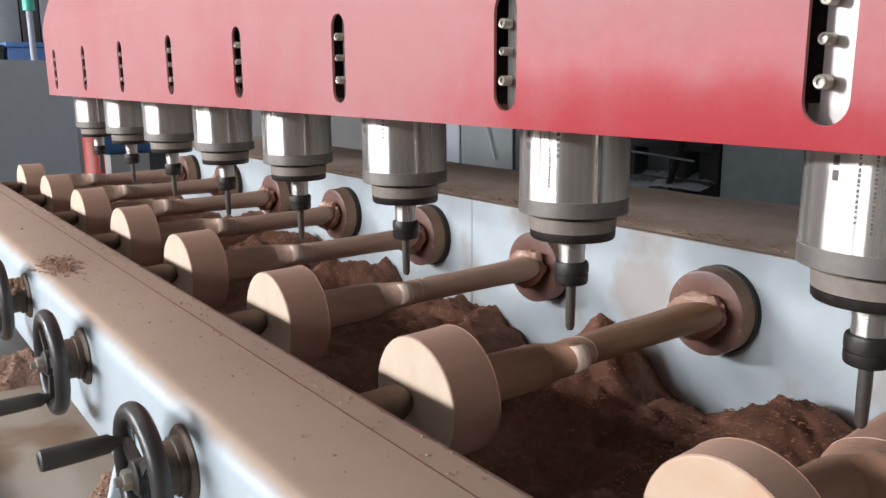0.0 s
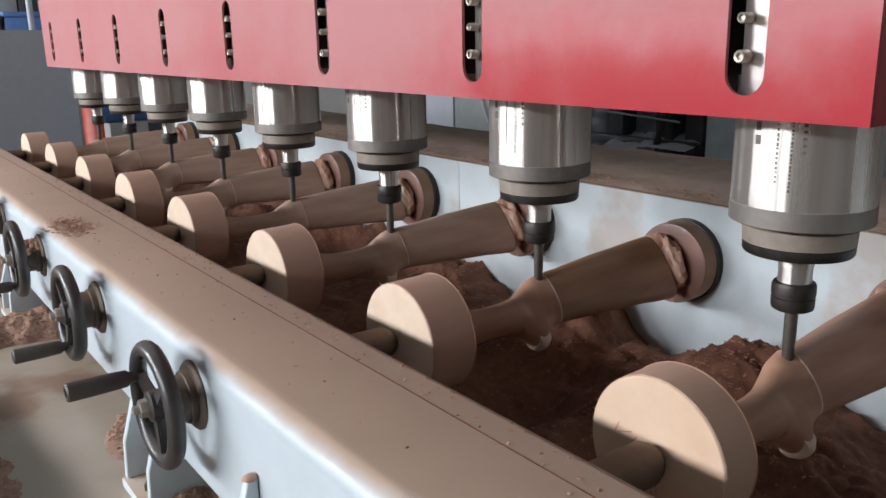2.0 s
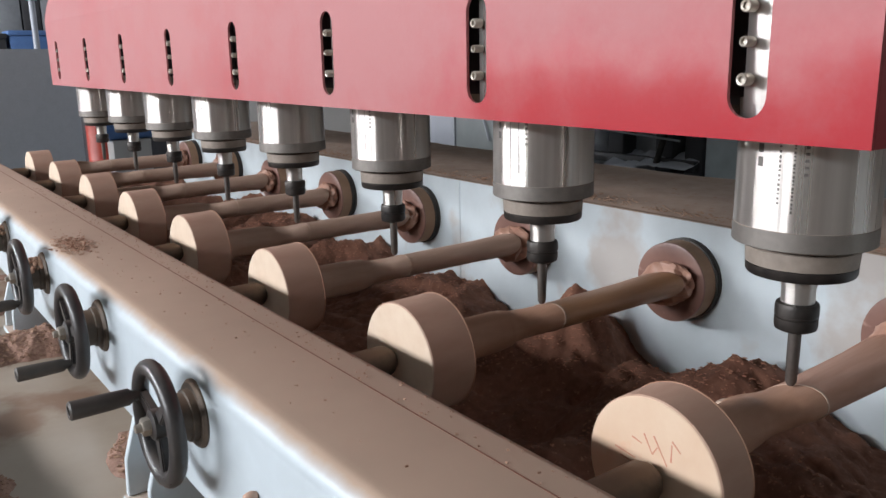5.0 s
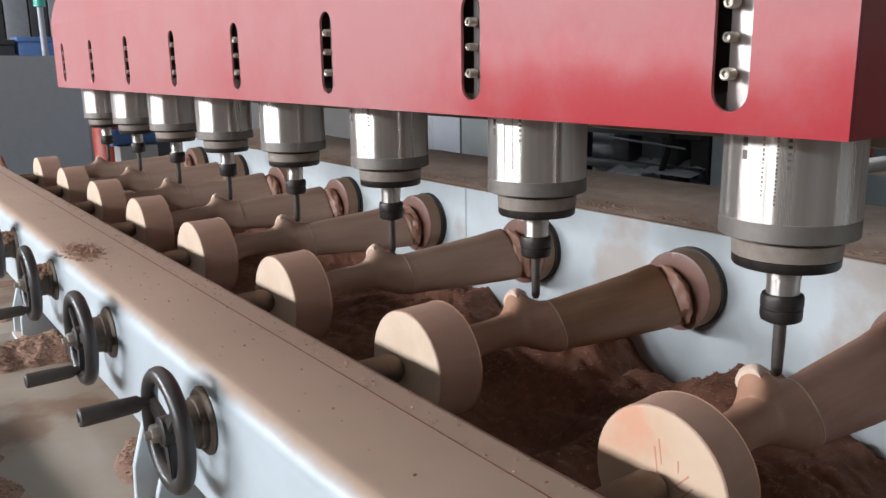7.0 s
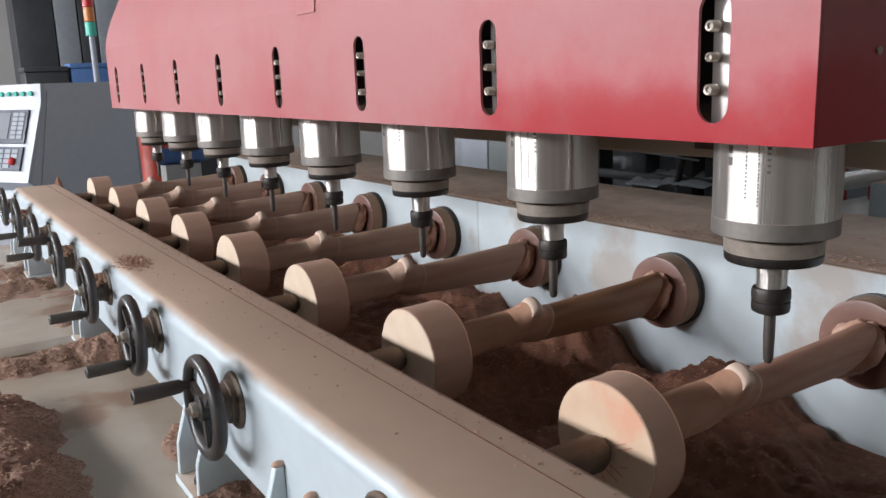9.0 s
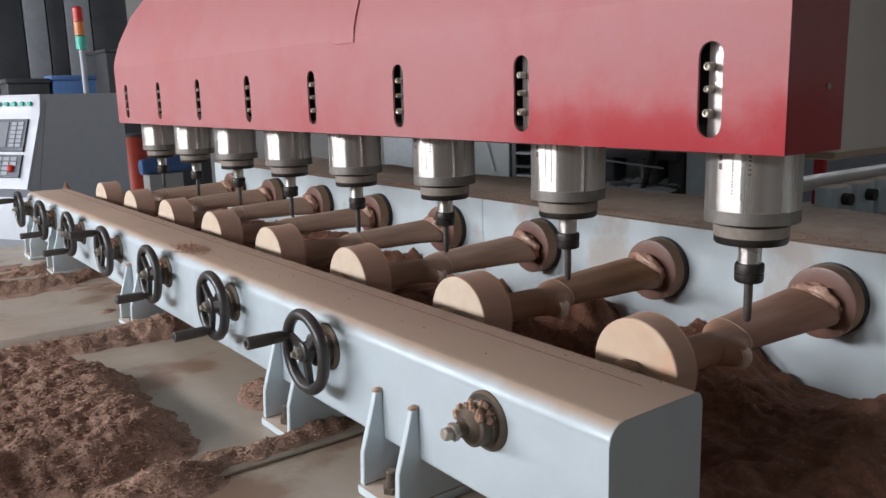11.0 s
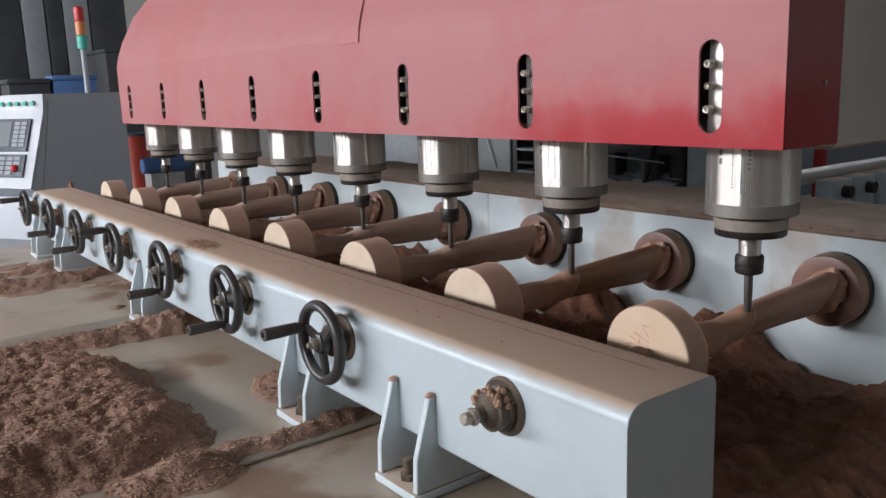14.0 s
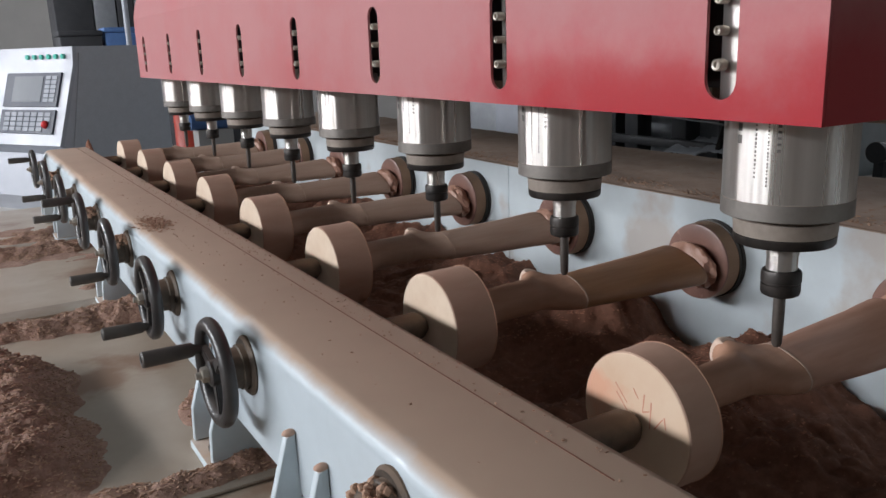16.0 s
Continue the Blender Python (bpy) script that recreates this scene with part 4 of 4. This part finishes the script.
def second_machine():
    """A like machine set across, of which only the end of its row of boxes shows."""
    t = thing("second_machine", "grey machine with a pipe and small boxes with black knobs", "machine", (2.07, 0.775, 0))
    part("stand", box(B(), 0.05, 1.7, -0.02, 0.35, 0, 0.86, 0.006), M["column"], t)
    for k in range(9):
        u = 0.18 + 0.172 * k
        bx = part("drive_box", box(B(), u, u + 0.135, -0.02, 0.05, 0.861, 0.99, 0.008), M["bracket"], t)
        part("knob", rod(B(), (u + 0.075, -0.021, 0.945), (u + 0.075, -0.05, 0.945), 0.022, 14), M["black"], bx)
    part("pipe", rod(B(), (0.0, 0.075, 1.0), (1.7, 0.075, 1.0), 0.028, 20), M["column"], t, "grey round pipe")
    part("pipe_end", rod(B(), (-0.02, 0.075, 1.0), (-0.0005, 0.075, 1.0), 0.031, 20), M["dark"], t)
    part("hanger", box(B(), 0.0, 0.02, 0.06, 0.09, 0.86, 0.972), M["dark"], t)
    for u, v in ((0.62, 0.42), (0.62, 0.28)):
        part("red_post", box(B(), u, u + 0.04, v - 0.02, v + 0.02, 0.0, 1.8, 0.004), M["redknob"], t, "red painted post")


def motor(x, y, z):
    t = thing("electric_motor", "small blue electric motor on a grey stand", "motor", (x, y, z))
    part("housing", lathe(B(), [(-0.15, 0.03), (-0.148, 0.044), (0.10, 0.044), (0.105, 0.035), (0.14, 0.034)], n=28), M["blue"], t)
    for k in range(9):
        a = radians(20 * k)
        part("fin", box(B(), -0.13, 0.09, 0.0445 * math.cos(a) - 0.002, 0.0445 * math.cos(a) + 0.002, 0.0435 * math.sin(a), 0.0435 * math.sin(a) + 0.006), M["blue"], t)
    part("stand", box(B(), -0.12, 0.08, -0.06, 0.06, -z, -0.0445), M["column"], t)


def drum(x, y, r, z1):
    t = thing("red_drum", "red painted drum beyond the machine bed", "drum", (x, y, 0))
    part("body", lathe(B(), [(0.0, r), (z1 * 0.6, r), (z1 * 0.605, r + 0.004), (z1 * 0.625, r + 0.004), (z1 * 0.63, r), (z1 - 0.02, r)], "z", n=32), M["drumred"], t)
    part("lid", lathe(B(), [(z1 - 0.0195, r + 0.004), (z1 - 0.004, r + 0.004), (z1, r - 0.01)], "z", n=32), M["dark"], t)


def crate(name, label, x0, x1, y0, y1, z1, material):
    t = thing(name, label, name.replace("_", " "), ((x0 + x1) / 2, (y0 + y1) / 2, 0))
    hx, hy = (x1 - x0) / 2, (y1 - y0) / 2
    part("body", box(B(), -hx, hx, -hy, hy, 0, z1 - 0.03, 0.008), material, t)
    part("lid", box(B(), -hx - 0.006, hx + 0.006, -hy - 0.006, hy + 0.006, z1 - 0.0295, z1, 0.006), material, t)


second_machine()
machine_frame(2.165, 1.335, 2.175)
packing(2.105, 1.345, 1.56, 0.958)
packing(2.095, 1.56, 1.72, 0.943)
crate("steel_cabinet", "pale blue-grey steel cabinet beside the black frame", 2.185, 2.66, 1.145, 1.325, 1.73, M["bracket"])
shelf_rack(2.205, 2.20, 2.38)
crate("steel_cabinet", "plain grey-green steel cabinet", 2.195, 2.75, 2.39, 2.76, 1.83, M["panelgreen"])
# a thin rod drawn for the slanted white streak on the grey-green panel
tagged(link("white_streak_rod", rod(B(), (2.183, 2.552, 1.092), (2.183, 2.492, 0.95), 0.0045, 10), M["white"]), "thin slanted white streak in front of the grey-green cabinet", "rod")
crate("white_cabinet", "white steel cabinet beside the grey-green one", 2.195, 2.75, 2.77, 3.0, 1.83, M["white"])
crate("steel_cabinet", "plain grey steel cabinet in the hall", 2.25, 2.85, 3.04, 3.63, 1.29, M["midgrey"])
crate("white_cabinet", "white steel cabinet in the hall", 3.80, 4.25, 1.15, 2.54, 1.55, M["white"])
crate("steel_cabinet", "dark steel cabinet far back in the hall", 1.32, 2.1, 6.11, 6.7, 1.75, M["dark"])
for cx, cw, cz, cm in ((0.62, 0.29, 2.35, "dark"), (0.92, 0.17, 2.55, "midgrey"), (1.10, 0.13, 2.35, "dark"), (1.24, 0.20, 2.45, "midgrey"), (1.45, 0.3, 2.55, "dark")):
    crate("steel_cabinet", "tall narrow %s steel cabinet far back in the hall" % ("dark" if cm == "dark" else "grey"), cx, cx + cw, 6.9, 7.3, cz, M[cm])
motor(1.088, 4.237, 0.962)
drum(1.02, 4.553, 0.095, 1.15)
crate("blue_box", "blue machine part behind the control cabinet", 0.661, 0.92, 4.93, 5.13, 1.517, M["blue"])
crate("black_box", "black box behind the control cabinet", 0.404, 0.64, 4.93, 5.18, 1.50, M["dark"])


# ---- movement ----
G_ROWS = [(0, 0.5111, 0.0025, 1.0149), (0.5, 0.5006, -0.0175, 1.0129), (1, 0.5008, -0.0140, 1.0082), (1.5, 0.5009, -0.0087, 1.0067), (2, 0.5002, -0.0004, 1.0091), (2.5, 0.5005, -0.0047, 1.0126), (3, 0.5006, -0.0115, 1.0142), (3.5, 0.5016, -0.0132, 1.0120), (4, 0.5018, -0.0145, 1.0097), (6.5, 0.5011, 0.0137, 1.0153), (7, 0.4997, 0.0157, 1.0246), (7.5, 0.4994, 0.0082, 1.0340), (8, 0.4957, -0.0209, 1.0529), (8.5, 0.4961, -0.0337, 1.0548), (9, 0.4976, -0.0508, 1.0414), (9.5, 0.4988, -0.0540, 1.0297), (10, 0.4971, -0.0546, 1.0232), (12.5, 0.4943, -0.0232, 1.0191), (13, 0.4950, -0.0282, 1.0189), (13.5, 0.4943, -0.0281, 1.0160), (14, 0.4952, -0.0306, 1.0132), (14.5, 0.4982, -0.0215, 1.0122), (15, 0.4980, -0.0166, 1.0135), (15.5, 0.4979, -0.0132, 1.0141), (16, 0.4993, -0.0047, 1.0153)]


def motions():
    walk(CROSS, [(t, pose(x, y, 1.0125)) for t, x, y, z in G_ROWS])
    walk(GANTRY, [(t, pose(x, y, z)) for t, x, y, z in G_ROWS])
    for k, leg in enumerate(LEGS):
        hold = pose(0.806, ROW_Y[k], AXIS, 0, 0, 1.35) @ pose(-0.806, 0, 0)   # the pieces sit a little askew between the centres
        walk(leg, [(t, hold @ pose(0, 0, 0, 36.0 * t - 18.0)) for t in range(0, 17)])


motions()
